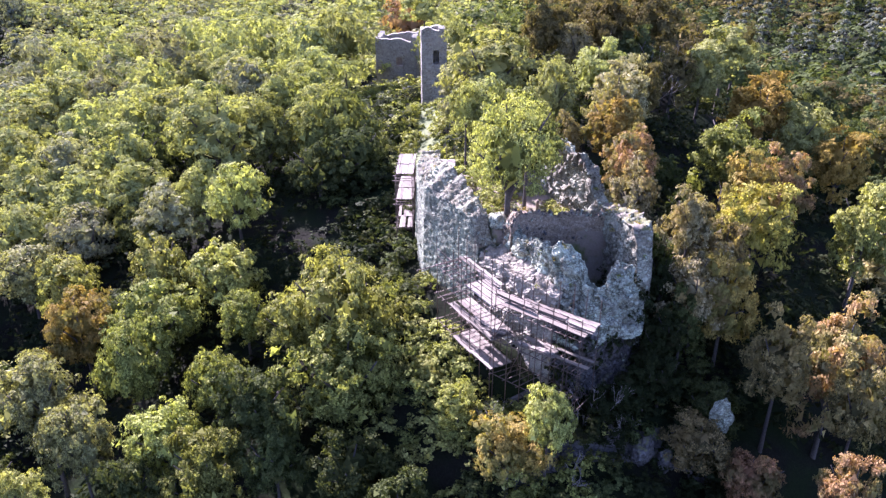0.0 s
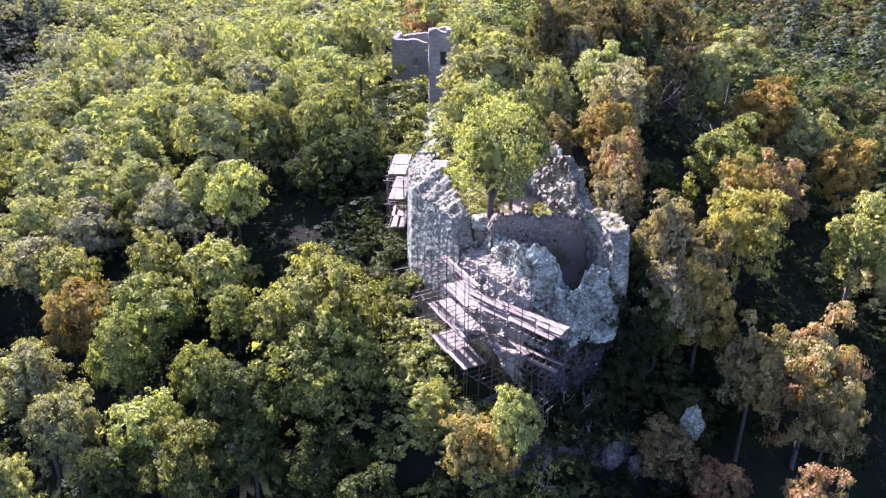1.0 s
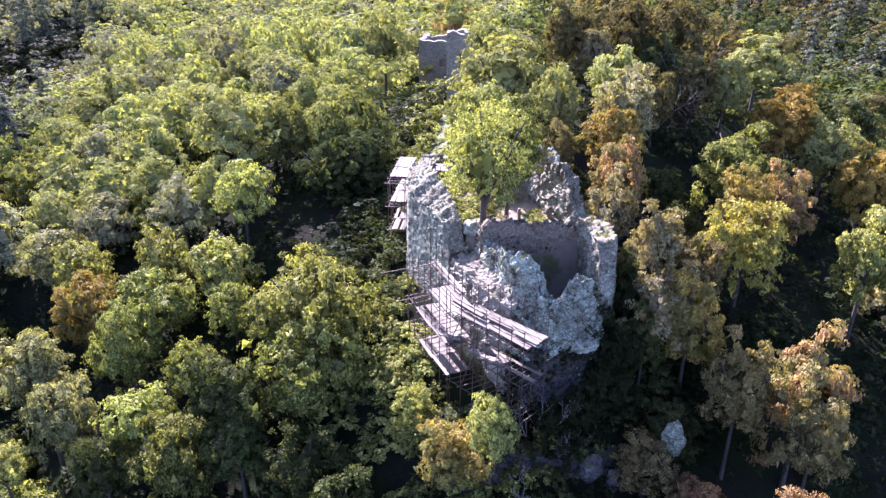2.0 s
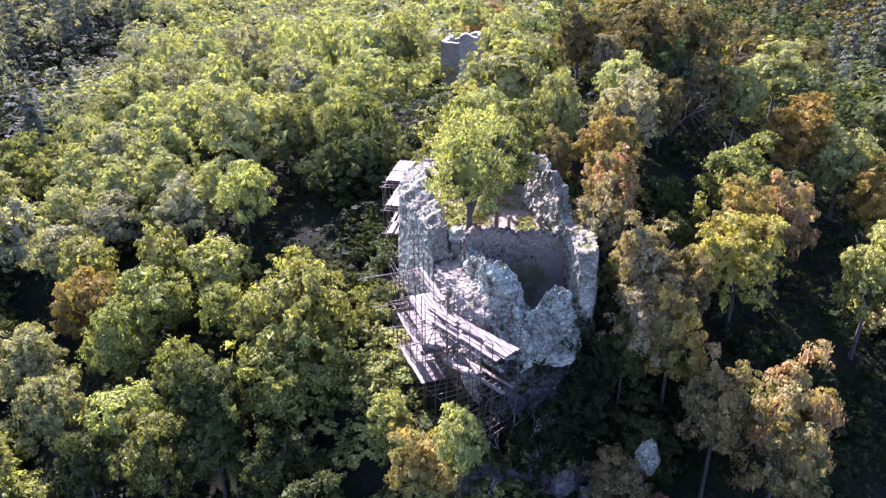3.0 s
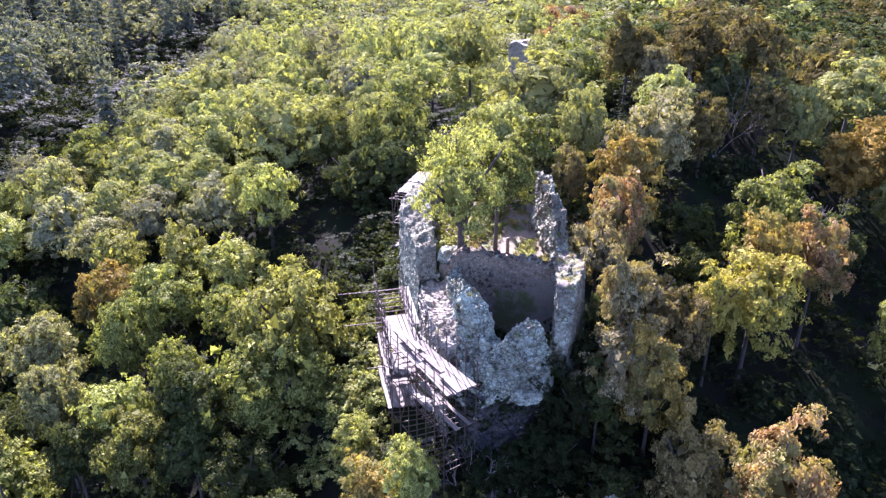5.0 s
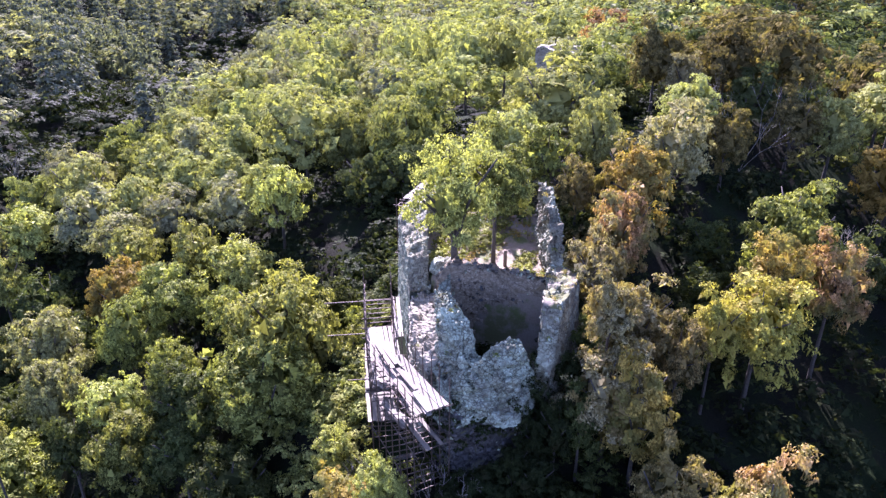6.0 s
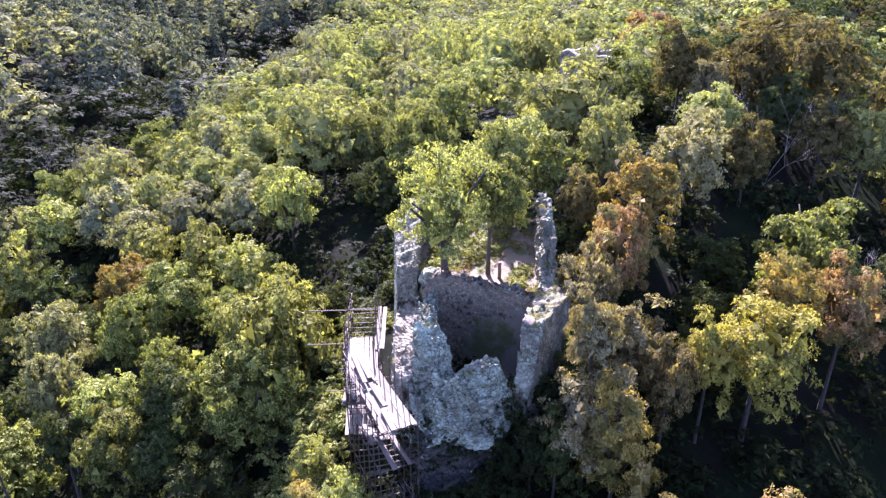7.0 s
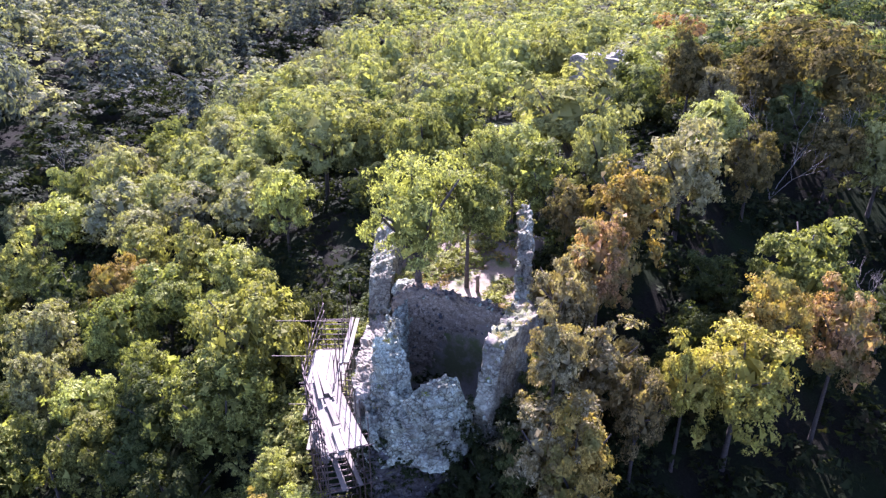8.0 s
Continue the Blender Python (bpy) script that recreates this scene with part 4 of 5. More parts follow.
def dark_hollow(x, y):
    """The shaded gaps in the canopy: beside the curtain wall, and below the keep."""
    return x > 10.5 and y < 50 or 17 < x < 28 and 56 < y < 67 or -17 < x < -4 and 44 < y < 67 or -9 < x < 21 and 20 < y < 33.5 or 20 < x < 31 and 24 < y < 40


fill = random.Random(21)
for ring_tries, x0, x1, y0, y1, rr in ((1000, -60, 48, 22, 62, (2.1, 3.2)), (900, -62, 56, 58, 90, (3.0, 4.6))):
    for _ in range(ring_tries):
        x, y, r = fill.uniform(x0, x1), fill.uniform(y0, y1), fill.uniform(*rr) * fill.choice((0.85, 1.0, 1.0, 1.25))
        if len(planted) > 285 or dark_hollow(x, y) or x - 2 > 0.72 * y + 9 or 2 - x > 0.9 * y + 20 or not clear(x, y, r, 0.92 if y > 64 else 0.84 if x < -16 else 0.98):
            continue
        # DEEP fillers darken the gaps between crowns: shade put into leaf colour
        if x > 9 and y > 54:
            if fill.random() < 0.6:
                continue
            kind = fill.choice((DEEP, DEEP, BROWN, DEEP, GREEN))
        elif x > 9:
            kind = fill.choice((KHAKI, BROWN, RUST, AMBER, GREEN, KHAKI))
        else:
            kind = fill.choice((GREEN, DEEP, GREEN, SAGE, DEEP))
        tree(x, y, ground_z(x, y) + fill.uniform(2.8, 5.2), r, kind)


for _ in range(260):
    x, y, r = fill.uniform(13.5, 46), fill.uniform(24, 58), fill.uniform(1.4, 2.3)
    if len(planted) < 330 and x < 0.72 * y + 8 and x < 20 and clear(x, y, r, 0.85):
        tree(x, y, ground_z(x, y) + fill.uniform(2.6, 4.4), r, fill.choice((DEEP, BROWN, DEEP, GREEN)))


def shrub(x, y, r, leaves, tall=0.8):
    ob = new("shrub", pick.choice(BUSHES))
    ob.matrix_world = Matrix.LocRotScale((x, y, ground_z(x, y) + r * 0.45 * tall), Euler((0, 0, pick.uniform(0, 6.28))), (r, r * pick.uniform(0.8, 1.2), r * tall))
    ob.material_slots[0].link = "OBJECT"
    ob.material_slots[0].material = leaves
    return tagged(ob, WORDS[leaves.name] + " leafy shrub growing beside the ruin walls", "shrub", "shrubs round the ruin")


def in_walls(x, y):
    return straight(y, WALL_LINE) - 0.5 < x < straight(y, ((33.0, 10.5), (36.0, 12.2), (38.0, 12.9), (60.0, 12.9))) and 32.6 < y < 60


undergrowth = random.Random(77)
bushes = []
# darkest kinds go where shade lies, in the hollow and below the keep
for x0, x1, y0, y1, count, kinds in ((-8.5, -1.0, 36, 46, 40, (GREEN, DEEP, GREEN, DEEP)), (-8.5, -2.0, 46, 60, 35, (DEEP, DEEP)), (-4.0, 1.2, 33, 41, 34, (LIME, GREEN, LIME, GREEN)), (0.5, 9.0, 26.5, 33.5, 42, (DEEP, GREEN, GREEN, LIME)),
                                     (9.0, 18.0, 27, 46, 60, (SHADE_BRUSH, SHADE_BRUSH, DEEP, SHADE_BRUSH)), (-5.0, 3.0, 58, 84, 40, (LIME, GREEN))):
    tries = 0
    while count and tries < 600:
        tries += 1
        x, y, r = undergrowth.uniform(x0, x1), undergrowth.uniform(y0, y1), undergrowth.uniform(0.6, 1.25)
        if in_walls(x, y) or any((x - a) ** 2 + (y - b) ** 2 < (0.6 * (r + q)) ** 2 for a, b, q in bushes) or (-3.2 < x < -1.4 and y > 62):
            continue
        shrub(x, y, r, undergrowth.choice(kinds), undergrowth.uniform(0.7, 1.0))
        bushes.append((x, y, r))
        count -= 1
for x, y, r, kind in ((2.2, 35.4, 0.7, GREEN), (2.9, 34.3, 0.7, LIME), (1.3, 36.6, 0.8, GREEN), (3.6, 34.0, 0.6, GREEN), (0.6, 38.2, 0.8, DEEP), (2.4, 33.2, 0.8, GREEN), (9.0, 32.3, 1.4, SHADE_BRUSH), (10.4, 32.7, 1.5, SHADE_BRUSH), (8.0, 31.6, 1.0, SHADE_BRUSH), (11.6, 33.4, 1.4, SHADE_BRUSH), (9.8, 31.4, 1.2, SHADE_BRUSH), (7.6, 39.8, 1.3, SHADE_BRUSH), (8.9, 39.4, 0.9, SHADE_BRUSH), (7.0, 41.1, 0.7, SHADE_BRUSH), (1.2, 33.0, 0.9, GREEN), (2.3, 32.0, 1.0, LIME), (3.2, 31.4, 0.8, SAGE), (0.3, 34.4, 1.0, LIME), (-0.5, 36.0, 1.1, GREEN), (1.9, 34.1, 0.6, GREEN), (3.4, 33.0, 0.6, DEEP), (-1.0, 37.8, 1.0, LIME),
                      (-1.6, 39.6, 1.1, GREEN), (-1.9, 41.4, 1.0, LIME), (-2.6, 43.4, 1.1, GREEN), (4.2, 31.0, 0.7, AMBER)):
    shrub(x, y, r, kind)
# low growth along the ridge towards the far towers
def low_growth():
    """Brush on the open ridge, too dense to count."""
    rr = random.Random(31)
    clouds = [leaf_cloud(180 + k, 9, 6, 9, 0.095, -0.2, inner=4) for k in range(4)]
    spots = {GREEN: [], LIME: [], DEEP: [], SHADE_BRUSH: []}
    for k in range(150):
        if k < 100:
            y = rr.uniform(60, 132)
            x = -0.068 * y + rr.uniform(-7.5, 6.0)
        else:
            x, y = rr.uniform(-9.0, 0.5), rr.uniform(61, 84)
        if abs(x + 1) < 3 and 84 < y < 91 or -3.2 < x < -1.7 and y < 71:
            continue
        r = rr.uniform(1.0, 1.9) * (0.45 if abs(x + 0.068 * y - 3) < 3.0 and y < 86 else 1.0)
        # left of the path the brush is blackened for the shade between trees
        spots[rr.choice((SHADE_BRUSH, SHADE_BRUSH, DEEP)) if x < -0.068 * y - 0.5 and y < 100 else rr.choice((GREEN, LIME, DEEP, GREEN))].append(rr.choice(clouds) * np.array([r, r * rr.uniform(0.8, 1.2), r * rr.uniform(0.6, 0.9)]) + np.array([x, y, ground_z(x, y) + 0.3 * r]))
    for leaves, qs in spots.items():
        tagged(new("ridge_brush", leaves_mesh("ridge_brush", np.concatenate(qs), leaves)), WORDS[leaves.name] + " brush covering the open ridge", "undergrowth", kind="stuff")


low_growth()
for x, y, r, kind in ((3.6, 47.6, 0.7, LIME), (4.4, 48.4, 0.6, GREEN), (3.0, 48.6, 0.8, LIME), (5.2, 49.6, 0.6, GREEN), (3.9, 49.8, 0.8, LIME), (4.9, 51.2, 0.7, GREEN), (2.4, 43.9, 0.5, LIME)):
    shrub(x, y, r, kind)
# green growth inside the court, along its walls
for x, y, r, kind in ((8.3, 45.3, 0.55, LIME), (8.0, 46.5, 0.6, LIME), (7.9, 47.7, 0.5, GREEN), (2.6, 45.6, 0.7, LIME), (2.0, 47.2, 0.8, GREEN), (1.6, 49.0, 0.9, LIME), (3.4, 46.6, 0.6, LIME), (2.2, 51.0, 0.9, GREEN),
                      (4.4, 52.6, 0.9, GREEN), (6.0, 53.4, 1.0, DEEP), (3.2, 54.0, 1.1, GREEN), (1.4, 52.6, 0.8, LIME)):
    shrub(x, y, r, kind)
# bushes that hide the slope behind the court wall
for x, y, r, kind in ((9.6, 50.0, 1.2, DEEP), (10.4, 51.6, 1.3, BROWN), (9.2, 52.4, 1.2, DEEP), (10.8, 53.6, 1.3, DEEP), (8.6, 54.4, 1.2, GREEN), (9.8, 55.6, 1.3, DEEP), (11.6, 50.0, 1.2, DEEP), (7.6, 55.4, 1.2, DEEP), (11.2, 48.4, 1.0, BROWN), (12.2, 52.4, 1.3, DEEP)):
    shrub(x, y, r, kind, 1.2)
# the bright young tree at the foot of the scaffold
tree(5.7, 30.1, -4.6, 1.35, LIME, "young_tree", 1.8)


# ---- far woods ----
def conifer(rng):
    """A conifer of height 2.4 and radius 0.6: whorls of drooping boughs, each with sprays of needles along it."""
    p, nrm, size = [], [], []
    for tier in range(12):
        h = tier / 11
        count = 8 - tier // 3
        turn = rng.uniform(0, 6.28)
        for k in range(count):
            a = turn + 6.28 * (k + rng.uniform(-0.25, 0.25)) / count
            reach = (0.56 * (1 - h) ** 0.8 + 0.06) * rng.uniform(0.7, 1.15)
            out = np.array([math.cos(a), math.sin(a), 0.0])
            for f in (0.3, 0.5, 0.68, 0.85, 1.0):
                for _ in range(3):
                    p.append(out * reach * f + np.array([0, 0, h * 2.3 - 1.1 - 0.26 * f * f * reach]) + rng.normal(size=3) * np.array([0.045, 0.045, 0.022]))
                    nrm.append(out * 0.55 + np.array([0, 0, 0.8]) + rng.normal(size=3) * 0.22)
                    size.append((0.094 - 0.038 * f) * (1.25 - 0.5 * h))
    p, nrm, size = np.array(p), unit(np.array(nrm)), np.array(size)[:, None]
    side = unit(np.cross(nrm, rng.normal(size=p.shape)))
    over = np.cross(nrm, side)
    return np.stack([p - side * size, p + over * size, p + side * size], 1).reshape(-1, 3)


def far_woods():
    """The wooded slopes in the distance: crowns of leafy clumps, too many to count."""
    rng = np.random.default_rng(3)
    rr = random.Random(8)
    clouds = [leaf_cloud(70 + k, 7, 10, 8, 0.084, -0.4, inner=1, ruffle=0.14) for k in range(6)]
    nearer = [leaf_cloud(80 + k, 8, 13, 12, 0.058, -0.4, inner=2, ruffle=0.14) for k in range(5)]
    firs = [conifer(rng) for _ in range(5)]
    pines = [leaf_cloud(240 + k, 13, 6, 9, 0.075, -0.5, inner=2, ruffle=0.25, ragged=True) * np.array([0.62, 0.62, 0.8]) for k in range(4)]
    groups = {"far_thicket": ([], SHADE_BRUSH, "near-black thicket added for the valley shade below the pines"), "far_broadleaf_wood": ([], HAZED[SAGE], "distant broadleaf wood in dull greens paled for haze"), "far_green_wood": ([], HAZED[LIME], "distant sunlit broadleaf wood, paled and blued for haze"), "far_autumn_wood": ([], HAZED[BROWN], "distant browning broadleaf wood"), "far_dark_wood": ([], HAZED[DEEP], "distant shade-deepened green broadleaf wood on the far slope"), "far_pine_wood": ([], PINE, "distant pine wood on the far slope, paled for haze")}
    taken = {}
    for _ in range(16000):
        y = 40 + 320 * rr.random() ** 0.9
        x = rr.uniform(-60 - 0.95 * y, 12 + 0.68 * y)
        if -48 - 0.1 * y < x < 52 and y < 90:
            continue
        r = rr.uniform(3.0, 6.0)
        beyond = -0.9 * (x + 52) - 0.44 * (y - 60)
        cell = 7.4 if beyond > -4 else 7.3
        key = (int(x // cell), int(y // cell), cell)
        if key in taken or abs(x + 0.070 * y) < 3.4 + r and 85 < y < 139:
            continue
        if any((x - a) ** 2 + (y - b) ** 2 < (0.9 * (r + q)) ** 2 for a, b, q in planted if b > 76 or a < -42 or a > 44):
            continue
        taken[key] = 1
        z = ground_z(x, y)
        if rr.random() < 0.8 and (z > 16 - 0.085 * math.hypot(x - 12, y - 6) or x > 0.68 * y + 12):
            continue
        # thicket added where the valley lies in shade; its near-black leaves stand for it
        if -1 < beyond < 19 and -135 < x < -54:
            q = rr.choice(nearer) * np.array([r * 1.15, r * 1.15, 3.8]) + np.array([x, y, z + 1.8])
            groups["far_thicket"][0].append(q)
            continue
        pine = beyond > -4 and rr.random() < 0.78 or x > 70 and rr.random() < 0.3
        if pine:
            r = rr.uniform(5.0, 7.6)
            q = rr.choice(firs if rr.random() < 0.8 else pines) * np.array([r, r, r * rr.uniform(1.0, 1.4)]) + np.array([x, y, z + 0.95 * r])
            groups["far_pine_wood"][0].append(q)
        else:
            q = rr.choice(nearer if y < 135 and -75 < x < 60 else clouds) * np.array([r * 1.15, r * 1.15, r])
            a = rr.uniform(0, 6.28)
            q = q @ np.array([[math.cos(a), -math.sin(a), 0], [math.sin(a), math.cos(a), 0], [0, 0, 1]]) + np.array([x, y, z + rr.uniform(3.5, 7.0)])
            share = rr.random()
            if x > 8 or beyond > -4:
                kind = "far_broadleaf_wood" if beyond > -4 else "far_autumn_wood" if share < 0.35 else "far_dark_wood" if share < 0.95 else "far_green_wood"
            else:
                kind = "far_green_wood" if share < 0.6 else "far_broadleaf_wood"
            groups[kind][0].append(q)
    for name, (qs, mat, label) in groups.items():
        if qs:
            tagged(new(name, leaves_mesh(name, np.concatenate(qs), mat)), label, "forest", kind="stuff")


far_woods()


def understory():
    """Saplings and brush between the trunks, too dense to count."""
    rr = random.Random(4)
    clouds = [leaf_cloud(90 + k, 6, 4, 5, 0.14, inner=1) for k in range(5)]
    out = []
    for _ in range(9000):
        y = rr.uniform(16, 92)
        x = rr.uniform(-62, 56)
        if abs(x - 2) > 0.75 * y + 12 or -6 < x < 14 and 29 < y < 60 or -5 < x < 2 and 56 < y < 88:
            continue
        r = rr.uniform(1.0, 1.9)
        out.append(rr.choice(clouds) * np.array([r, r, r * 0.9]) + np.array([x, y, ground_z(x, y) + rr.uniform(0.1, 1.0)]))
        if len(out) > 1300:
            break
    # leaf tone near black, so the shade between trunks is in the colour
    tagged(new("understory", leaves_mesh("understory", np.concatenate(out), SHADE_BRUSH)), "dense near-black brush between the forest trunks, shade put into its leaves", "undergrowth", kind="stuff")


understory()


# ---- scaffolding ----
POLE = tube_mesh("tube", 0.027, TUBE, 6)
BOARDS = [board_mesh("board", 1.0, w, 0.045, PLANK, b) for w, b in ((0.24, 0.02), (0.22, 0.0), (0.26, 0.035), (0.20, 0.01))]
rig = random.Random(14)


def pole(base, name, a, b):
    part(name, POLE, base, m=base.matrix_world.inverted() @ span(a, b))


def boards(base, a0, a1, b0, b1, z, keep=1.0, lay=0):
    """Boards that run along from edge a0-b0 to edge a1-b1, side by side across the deck, in lengths that overlap."""
    a0, a1, b0, b1 = Vector(a0), Vector(a1), Vector(b0), Vector(b1)
    wide, long = (b0 - a0).length, (a1 - a0).length
    rows = max(2, round(wide / 0.235))
    for i in range(rows):
        f = (i + 0.5) / rows
        p, q = a0.lerp(b0, f), a1.lerp(b1, f)
        pieces = max(1, round(long / 2.3))
        for k in range(pieces):
            if rig.random() > keep:
                continue
            s, e = p.lerp(q, k / pieces - 0.02), p.lerp(q, (k + 1) / pieces + 0.03)
            drift = Vector((rig.uniform(-0.04, 0.04), rig.uniform(-0.04, 0.04)))
            dz = 0.045 * ((k + lay) % 2) + rig.uniform(0, 0.012)
            part("board", rig.choice(BOARDS), base, m=base.matrix_world.inverted() @ span((*(s + drift), z + dz), (*(e - drift), z + dz + rig.uniform(-0.02, 0.02))))


def scaffold(name, pairs, levels, top_out, top_in, decks, label, foot=None):
    """Tube scaffold: a pair of standards (outer, inner) at each station, ledgers and transoms at each level, rails above the decks, braces, boards."""
    base = tagged(new(name), label, "scaffold", "scaffolds on the ruin")
    fine = []
    for p, q in zip(pairs, pairs[1:]):
        fine += [p, tuple(tuple((u + v) / 2 for u, v in zip(m, n)) for m, n in zip(p, q))]
    pairs = fine + [pairs[-1]]
    decks = [(2 * s, 2 * e, *rest) for s, e, *rest in decks]
    ox, oy = pairs[0][0]
    base.matrix_world = pose(ox, oy, ground_z(ox, oy))
    for k, (o, i) in enumerate(pairs):
        for (x, y), top in ((o, top_out), (i, top_in)):
            zf = (foot if foot is not None else ground_z(x, y)) - 0.05
            lean = rig.uniform(-0.05, 0.05)
            pole(base, "standard", (x, y, zf), (x + lean, y + lean, top + rig.uniform(-0.25, 0.35)))
        for z in levels:
            d = (Vector(i) - Vector(o)).normalized() * 0.25
            pole(base, "transom", (o[0] - d.x, o[1] - d.y, z - 0.07), (i[0] + d.x, i[1] + d.y, z - 0.07))
    for (o, i), (o2, i2) in zip(pairs, pairs[1:]):
        for z in levels:
            for a, b in ((o, o2), (i, i2)):
                d = (Vector(b) - Vector(a)).normalized() * 0.2
                pole(base, "ledger", (a[0] - d.x, a[1] - d.y, z - 0.13), (b[0] + d.x, b[1] + d.y, z - 0.13))
            m0, m1 = Vector(o).lerp(Vector(o2), 0.5), Vector(i).lerp(Vector(i2), 0.5)
            pole(base, "transom", (*m0, z - 0.07), (*m1, z - 0.07))
        for rail in (0.55, 1.05):
            z = max(levels) + rail
            if z < top_out + 0.2:
                pole(base, "guard_rail", (*o, z), (*o2, z))
    for k, z in enumerate(levels[1:]):
        a, b = (pairs[k % (len(pairs) - 1)][0], pairs[k % (len(pairs) - 1) + 1][0])
        pole(base, "brace", (*a, z), (*b, levels[k]))
    for s, e, z, f0, f1, keep in decks:
        def at(v, f):
            k = min(int(v), len(pairs) - 2)
            o = Vector(pairs[k][0]).lerp(Vector(pairs[k + 1][0]), v - k)
            i = Vector(pairs[k][1]).lerp(Vector(pairs[k + 1][1]), v - k)
            return o.lerp(i, f)
        boards(base, at(s, f0), at(e, f0), at(s, f1), at(e, f1), z, keep)
    return base


scaffold("scaffold", [((-0.35, 40.4), (1.0, 41.2)), ((0.65, 38.5), (2.0, 39.3)), ((1.65, 36.7), (2.95, 37.5)), ((2.8, 34.8), (4.15, 35.6))], [-2.35, -4.4, -6.4], -0.55, -0.4,
         [(1.65, 3.1, -2.3, -0.12, 1.1, 0.95), (0.1, 2.2, -2.25, 0.98, 1.35, 1.0), (0.9, 3.1, -4.35, -0.1, 0.95, 0.92), (1.2, 3.1, -6.35, -0.15, 0.85, 0.92)],
         "rusty tube scaffold with weathered board decks against the curtain wall", -9.3)
scaffold("scaffold", [((2.95, 34.55), (4.5, 35.35)), ((4.4, 33.3), (5.8, 34.35)), ((5.85, 32.05), (7.1, 33.25)), ((7.2, 30.95), (8.4, 32.4))], [-1.95, -4.15, -6.6], -0.6, -0.3,
         [(0.2, 3.0, -1.85, 0.05, 0.95, 1.0), (0.6, 3.05, -4.1, 0.15, 0.8, 0.7)],
         "rusty tube scaffold with stacked boards round the keep front")
scaffold("scaffold", [((-3.75, 52.0), (-2.45, 52.0)), ((-3.75, 54.2), (-2.45, 54.2)), ((-3.7, 56.2), (-2.4, 56.2)), ((-3.65, 57.9), (-2.35, 57.9))], [-0.95, -2.95, -5.0], -0.7, -0.7,
         [(0.6, 3.0, -0.9, -0.05, 1.05, 1.0), (0.4, 3.0, -2.9, 0.0, 1.0, 1.0), (0.0, 2.0, -4.95, 0.0, 1.0, 0.8)],
         "tube scaffold with pale boarded decks beside the back curtain wall", -7.6)
scaffold("scaffold", [((0.95, 53.3), (0.95, 55.0)), ((-0.35, 53.3), (-0.35, 55.0))], [-0.35], -0.2, 0.5,
         [(0.0, 1.0, -0.3, 0.0, 1.0, 1.0)], "small tube scaffold tower with a white board platform", -1.3)



def outrigger(a, b):
    ob = new("scaffold_pole", POLE)
    ob.matrix_world = span(a, b)
    tagged(ob, "long rusty tube laid across the scaffold, sticking out", "scaffold pole", "loose scaffold poles")


for y, z, out in ((36.9, -2.3, 2.2), (38.9, -1.5, 2.4), (35.6, -4.35, 1.2)):
    x = straight(y, ((34.8, 2.8), (36.7, 1.65), (38.5, 0.65), (40.4, -0.35)))
    outrigger((x - out * 0.85, y - out * 0.5, z + 0.06), (x + 1.5, y + 0.9, z - 0.02))


def timber_pile(x, y, z, turn, count, length):
    """Spare boards left crosswise on a deck."""
    for k in range(count):
        ob = new("loose_board", rig.choice(BOARDS))
        ob.matrix_world = pose(x + rig.uniform(-0.15, 0.15), y + rig.uniform(-0.15, 0.15), z + 0.05 * k, 0, 0, turn + rig.uniform(-7, 7)) @ Matrix.Diagonal((length * rig.uniform(0.8, 1.1), 1, 1, 1))
        tagged(ob, "weathered spare board lying on a scaffold deck", "board", "loose boards on the decks")


timber_pile(3.2, 35.3, -1.72, -38, 5, 2.4)
timber_pile(6.6, 32.3, -1.72, -42, 4, 1.6)
timber_pile(5.2, 33.6, -1.72, -40, 3, 2.2)
timber_pile(2.0, 36.6, -4.22, -60, 4, 2.2)
timber_pile(2.4, 35.6, -4.22, -20, 4, 1.8)
timber_pile(4.4, 33.6, -4.0, -30, 5, 2.2)


# ---- loose things in the court and on the slope ----
def stump_post(x, y, h, r):
    vs, fs = [], []
    z = ground_z(x, y)
    limb(vs, fs, [(0, 0, -0.1), (0.01, 0.0, h * 0.4), (-0.015, 0.01, h * 0.8), (0.0, 0.02, h)], r, r * 0.85, 8)
    ob = new("wooden_post", mesh("wooden_post", vs, fs, POST, True))
    ob.matrix_world = pose(x, y, z)
    return tagged(ob, "short weathered wooden post standing in the court", "post")


stump_post(6.7, 46.4, 1.1, 0.13)
stump_post(7.0, 50.6, 0.9, 0.05)
stump_post(7.3, 50.2, 0.9, 0.05)


def boulder(x, y, r, seed, label, name="boulder", sink=0.35, material=None):
    bm = bmesh.new()
    bmesh.ops.create_icosphere(bm, subdivisions=4, radius=1.0)
    for v in bm.verts:
        d = v.co.normalized()
        k = noise.noise(d * 1.3 + Vector((seed, 0, 0))) * 0.35 + noise.noise(d * 4 + Vector((0, seed, 0))) * 0.10 + abs(noise.noise(d * 2.2 + Vector((0, 0, seed)))) * -0.3
        v.co = d * (1 + k)
    me = bpy.data.meshes.new(name)
    bm.to_mesh(me)
    bm.free()
    me.materials.append(material or CORE)
    ob = new(name, me)
    ob.matrix_world = Matrix.LocRotScale((x, y, ground_z(x, y) + r[2] * (1 - sink)), Euler((0, 0, seed)), r)
    return tagged(ob, label, "rock", "rocks below the keep")


boulder(15.6, 31.4, (0.62, 0.58, 1.1), 1.0, "pale weathered boulder on the shaded slope", sink=(ground_z(15.6, 31.4) + 2.2 + 6.2) / 1.1, material=MASONRY)
boulder(12.6, 30.6, (0.5, 0.5, 0.8), 2.4, "grey boulder half hidden on the shaded slope", sink=0.2, material=CLIFF)
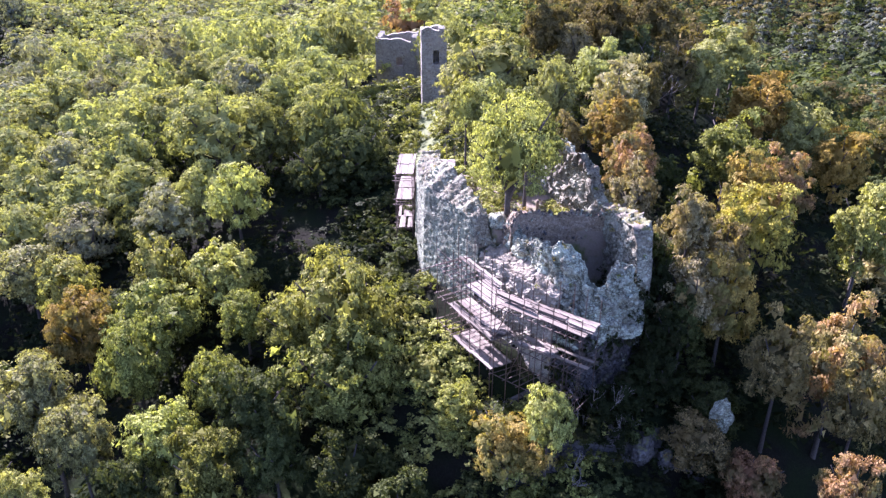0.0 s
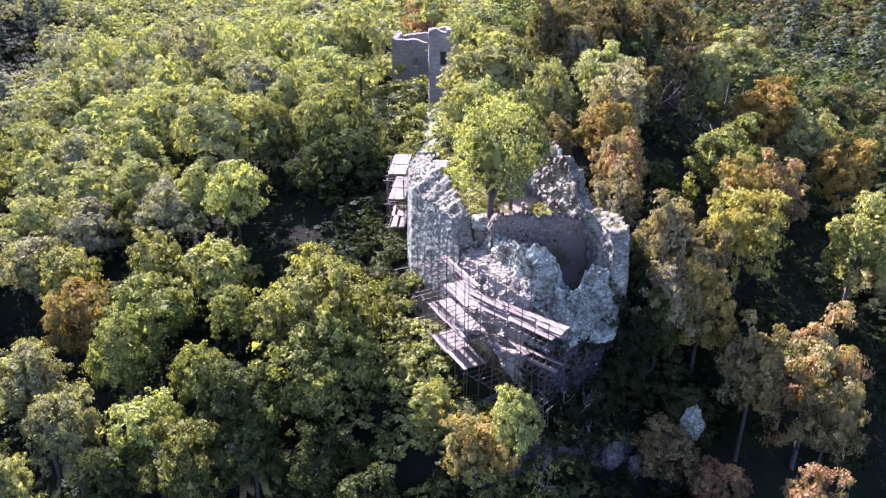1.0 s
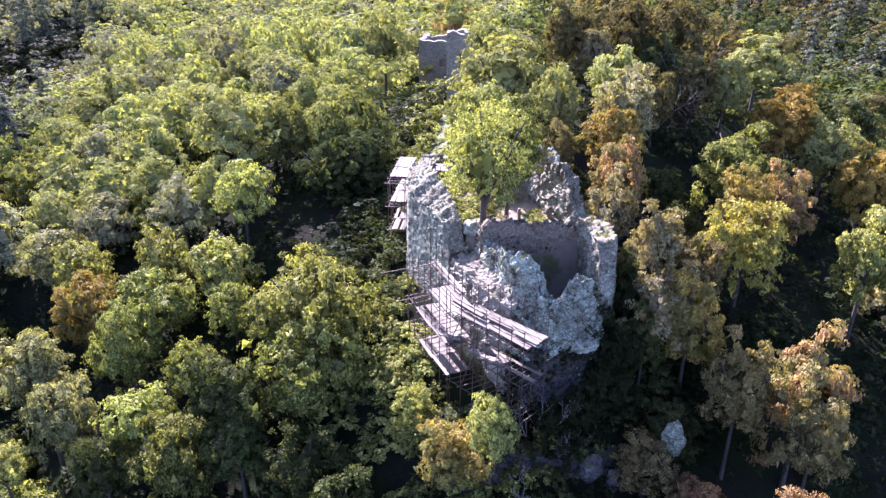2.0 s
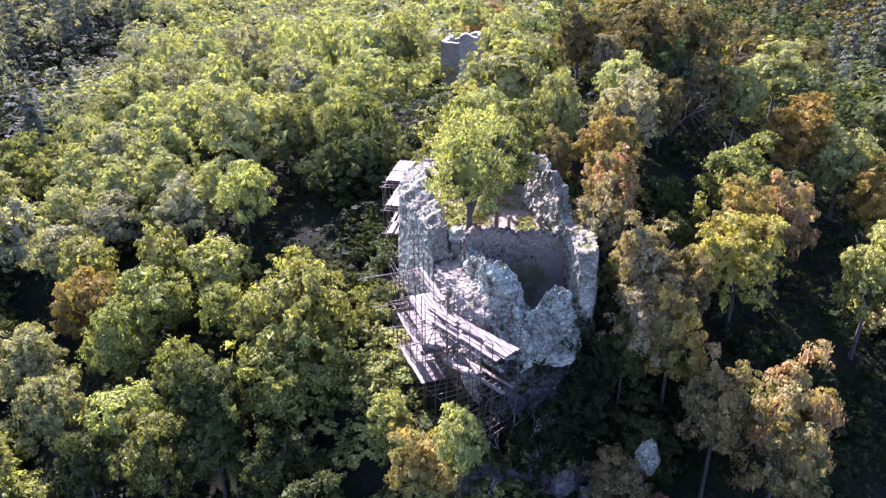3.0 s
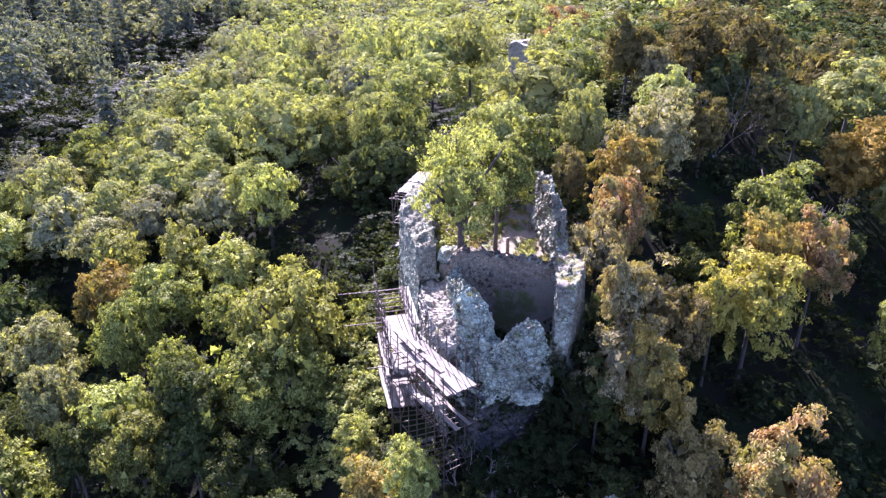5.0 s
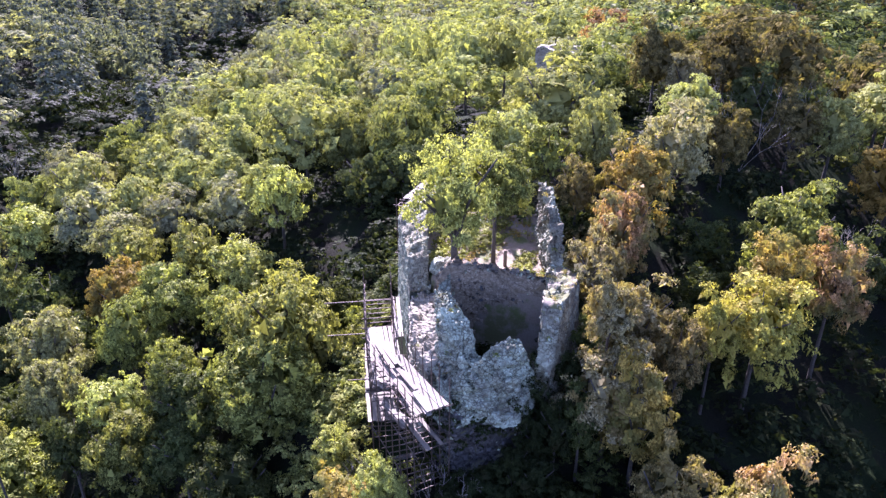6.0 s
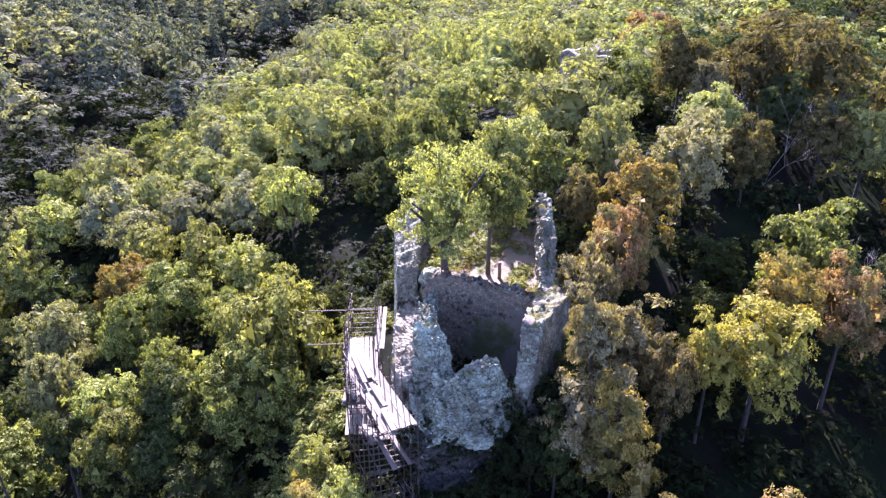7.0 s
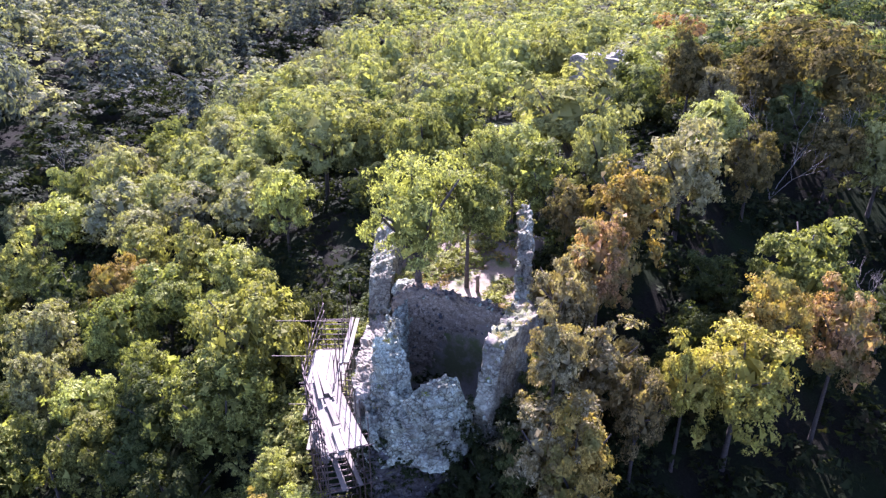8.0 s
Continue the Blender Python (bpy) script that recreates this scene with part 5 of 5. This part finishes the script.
boulder(11.3, 30.9, (0.8, 0.6, 0.9), 4.1, "grey rock outcrop on the shaded slope", sink=0.3, material=CLIFF)


for x, y, r, k in ((3.6, 42.9, 0.7, 5.0), (4.0, 43.6, 0.55, 6.2), (3.3, 43.5, 0.5, 7.7), (4.5, 43.9, 0.4, 8.1)):
    boulder(x, y, (r, r * 0.9, r * 0.75), k, "fallen block of pale rubble masonry in the court", "fallen_masonry", 0.3)


def dead_bush(x, y, h, seed):
    """Bare branches that fork twice."""
    r = random.Random(seed)
    vs, fs = [], []

    def fork(p, d, length, rad, depth):
        q = p + d * length
        mid = p.lerp(q, 0.5) + Vector((r.uniform(-1, 1), r.uniform(-1, 1), 0.3)) * length * 0.08
        limb(vs, fs, [tuple(p), tuple(mid), tuple(q)], rad, rad * 0.55, 4)
        if depth:
            for _ in range(r.choice((2, 3, 3))):
                nd = (d + Vector((r.uniform(-1, 1), r.uniform(-1, 1), r.uniform(-0.2, 0.7))) * 0.75).normalized()
                fork(q, nd, length * r.uniform(0.5, 0.8), rad * 0.6, depth - 1)

    for _ in range(4):
        fork(Vector((0, 0, 0)), Vector((r.uniform(-0.7, 0.7), r.uniform(-0.7, 0.7), 1)).normalized(), h * r.uniform(0.3, 0.45), 0.03, 3)
    ob = new("bare_shrub", mesh("bare_shrub", vs, fs, DRY, True))
    ob.matrix_world = pose(x, y, ground_z(x, y) - 0.05)
    return tagged(ob, "leafless shrub with pale dry branches", "shrub", "bare shrubs")


for x, y, h, s in ((8.0, 31.6, 3.4, 1), (9.0, 31.8, 3.6, 2), (10.0, 31.3, 2.8, 3), (7.4, 29.6, 2.4, 4), (3.0, 32.6, 2.6, 5), (20.2, 71.0, 8.5, 6), (25.6, 77.0, 9.0, 7), (28.0, 61.5, 6.5, 9), (-63.0, 66.0, 8.0, 8)):
    dead_bush(x, y, h, s)


# ---- loose stones on the wall tops ----
def stone_mesh(seed, material=None):
    r = random.Random(seed)
    bm = bmesh.new()
    bmesh.ops.create_icosphere(bm, subdivisions=1, radius=0.5)
    for v in bm.verts:
        v.co = Vector((max(-0.36, min(0.36, v.co.x)), max(-0.34, min(0.34, v.co.y)), max(-0.3, min(0.3, v.co.z)))) + Vector((r.uniform(-1, 1), r.uniform(-1, 1), r.uniform(-1, 1))) * 0.07
    me = bpy.data.meshes.new("stone")
    bm.to_mesh(me)
    bm.free()
    me.materials.append(material or CORE)
    return me


STONES = [stone_mesh(k) for k in range(8)]
DARK_STONES = [stone_mesh(20 + k, CLIFF) for k in range(6)]
scatter = random.Random(9)
for wall_ob, count in zip(ruin, (200, 14, 120, 240, 190, 60, 60, 140)):
    tops = [p for p in wall_ob.data.polygons if abs(p.normal.z) > 0.45 or wall_ob.name.startswith(("keep_front", "bastion"))]
    for _ in range(count):
        p = scatter.choice(tops)
        q = wall_ob.data.vertices[p.vertices[0]].co
        if q.z < -5.5:
            continue
        s = scatter.uniform(0.12, 0.34)
        ob = new("stone", scatter.choice(DARK_STONES if wall_ob.name.startswith("keep_back") and scatter.random() < 0.7 else STONES))
        ob.parent = wall_ob
        ob.matrix_local = Matrix.LocRotScale(q, Euler([scatter.uniform(0, 6.28) for _ in range(3)]), (s * scatter.uniform(0.8, 1.5), s, s * scatter.uniform(0.6, 1.0)))


def wall_growth():
    """Grass and seedlings rooted in the tops of the walls."""
    rr = random.Random(52)
    clouds = [leaf_cloud(200 + k, 6, 5, 10, 0.12, -0.1, inner=1) for k in range(3)]
    green, dry = [], []
    for wall_ob in ruin:
        count = 26 if wall_ob.name.startswith(("keep_back", "keep_right")) else 9
        tops = [p for p in wall_ob.data.polygons if p.normal.z > 0.75 and p.center.z > -2.0]
        for _ in range(min(count, len(tops))):
            p = rr.choice(tops).center
            r = rr.uniform(0.08, 0.22)
            (green if rr.random() < 0.45 else dry).append(rr.choice(clouds) * np.array([r, r, r * rr.uniform(0.6, 1.0)]) + np.array(p) + np.array([0, 0, 0.25 * r]))
    for qs, leaves in ((green, GREEN), (dry, AMBER)):
        tagged(new("wall_growth", leaves_mesh("wall_growth", np.concatenate(qs), leaves)), WORDS[leaves.name] + " grass and seedlings on the ruined wall tops", "grass", kind="stuff")


wall_growth()


def court_grass():
    """Tufts of grass and weeds over the court, thin along the trodden path."""
    rr = random.Random(71)
    clouds = [leaf_cloud(260 + k, 6, 4, 9, 0.13, 0.0, inner=1) for k in range(3)]
    green, dry = [], []
    while len(green) + len(dry) < 240:
        x, y = rr.uniform(2.6, 9.6), rr.uniform(43.6, 57.0)
        if court(x, y) < 0.6 or abs(x - straight(y, ((43.5, 5.6), (47.0, 6.4), (52.0, 7.4), (57.0, 6.8)))) < 0.75 and rr.random() < 0.85:
            continue
        r = rr.uniform(0.12, 0.36)
        (green if rr.random() < 0.6 else dry).append(rr.choice(clouds) * np.array([r, r, r * rr.uniform(0.5, 1.0)]) + np.array([x, y, ground_z(x, y) + 0.2 * r]))
    for qs, leaves in ((green, GREEN), (dry, AMBER)):
        tagged(new("court_grass", leaves_mesh("court_grass", np.concatenate(qs), leaves)), WORDS[leaves.name] + " weeds and grass tufts in the court", "grass", kind="stuff")


court_grass()


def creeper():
    """Creeper and bushes that hang over the rock below the bastion and up the shaded side of the keep, near black to
    carry the shade.
    """
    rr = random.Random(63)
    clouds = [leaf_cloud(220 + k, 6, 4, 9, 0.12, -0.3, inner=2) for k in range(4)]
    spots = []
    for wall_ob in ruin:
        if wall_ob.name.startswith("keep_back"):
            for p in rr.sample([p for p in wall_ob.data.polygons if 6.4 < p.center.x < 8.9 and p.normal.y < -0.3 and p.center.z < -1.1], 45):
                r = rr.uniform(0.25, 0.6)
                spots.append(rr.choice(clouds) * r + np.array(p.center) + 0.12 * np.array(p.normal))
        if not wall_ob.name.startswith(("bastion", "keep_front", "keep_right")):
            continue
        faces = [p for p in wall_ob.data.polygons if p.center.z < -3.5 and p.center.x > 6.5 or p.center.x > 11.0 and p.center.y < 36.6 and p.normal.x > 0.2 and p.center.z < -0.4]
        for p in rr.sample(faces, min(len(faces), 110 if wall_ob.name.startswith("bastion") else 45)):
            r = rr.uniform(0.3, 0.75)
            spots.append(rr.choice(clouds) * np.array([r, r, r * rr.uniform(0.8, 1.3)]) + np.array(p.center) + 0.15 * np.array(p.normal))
    tagged(new("creeper", leaves_mesh("creeper", np.concatenate(spots), SHADE_BRUSH)), "near-black creeper hanging over the rock, shade put into its leaves", "undergrowth", kind="stuff")


creeper()
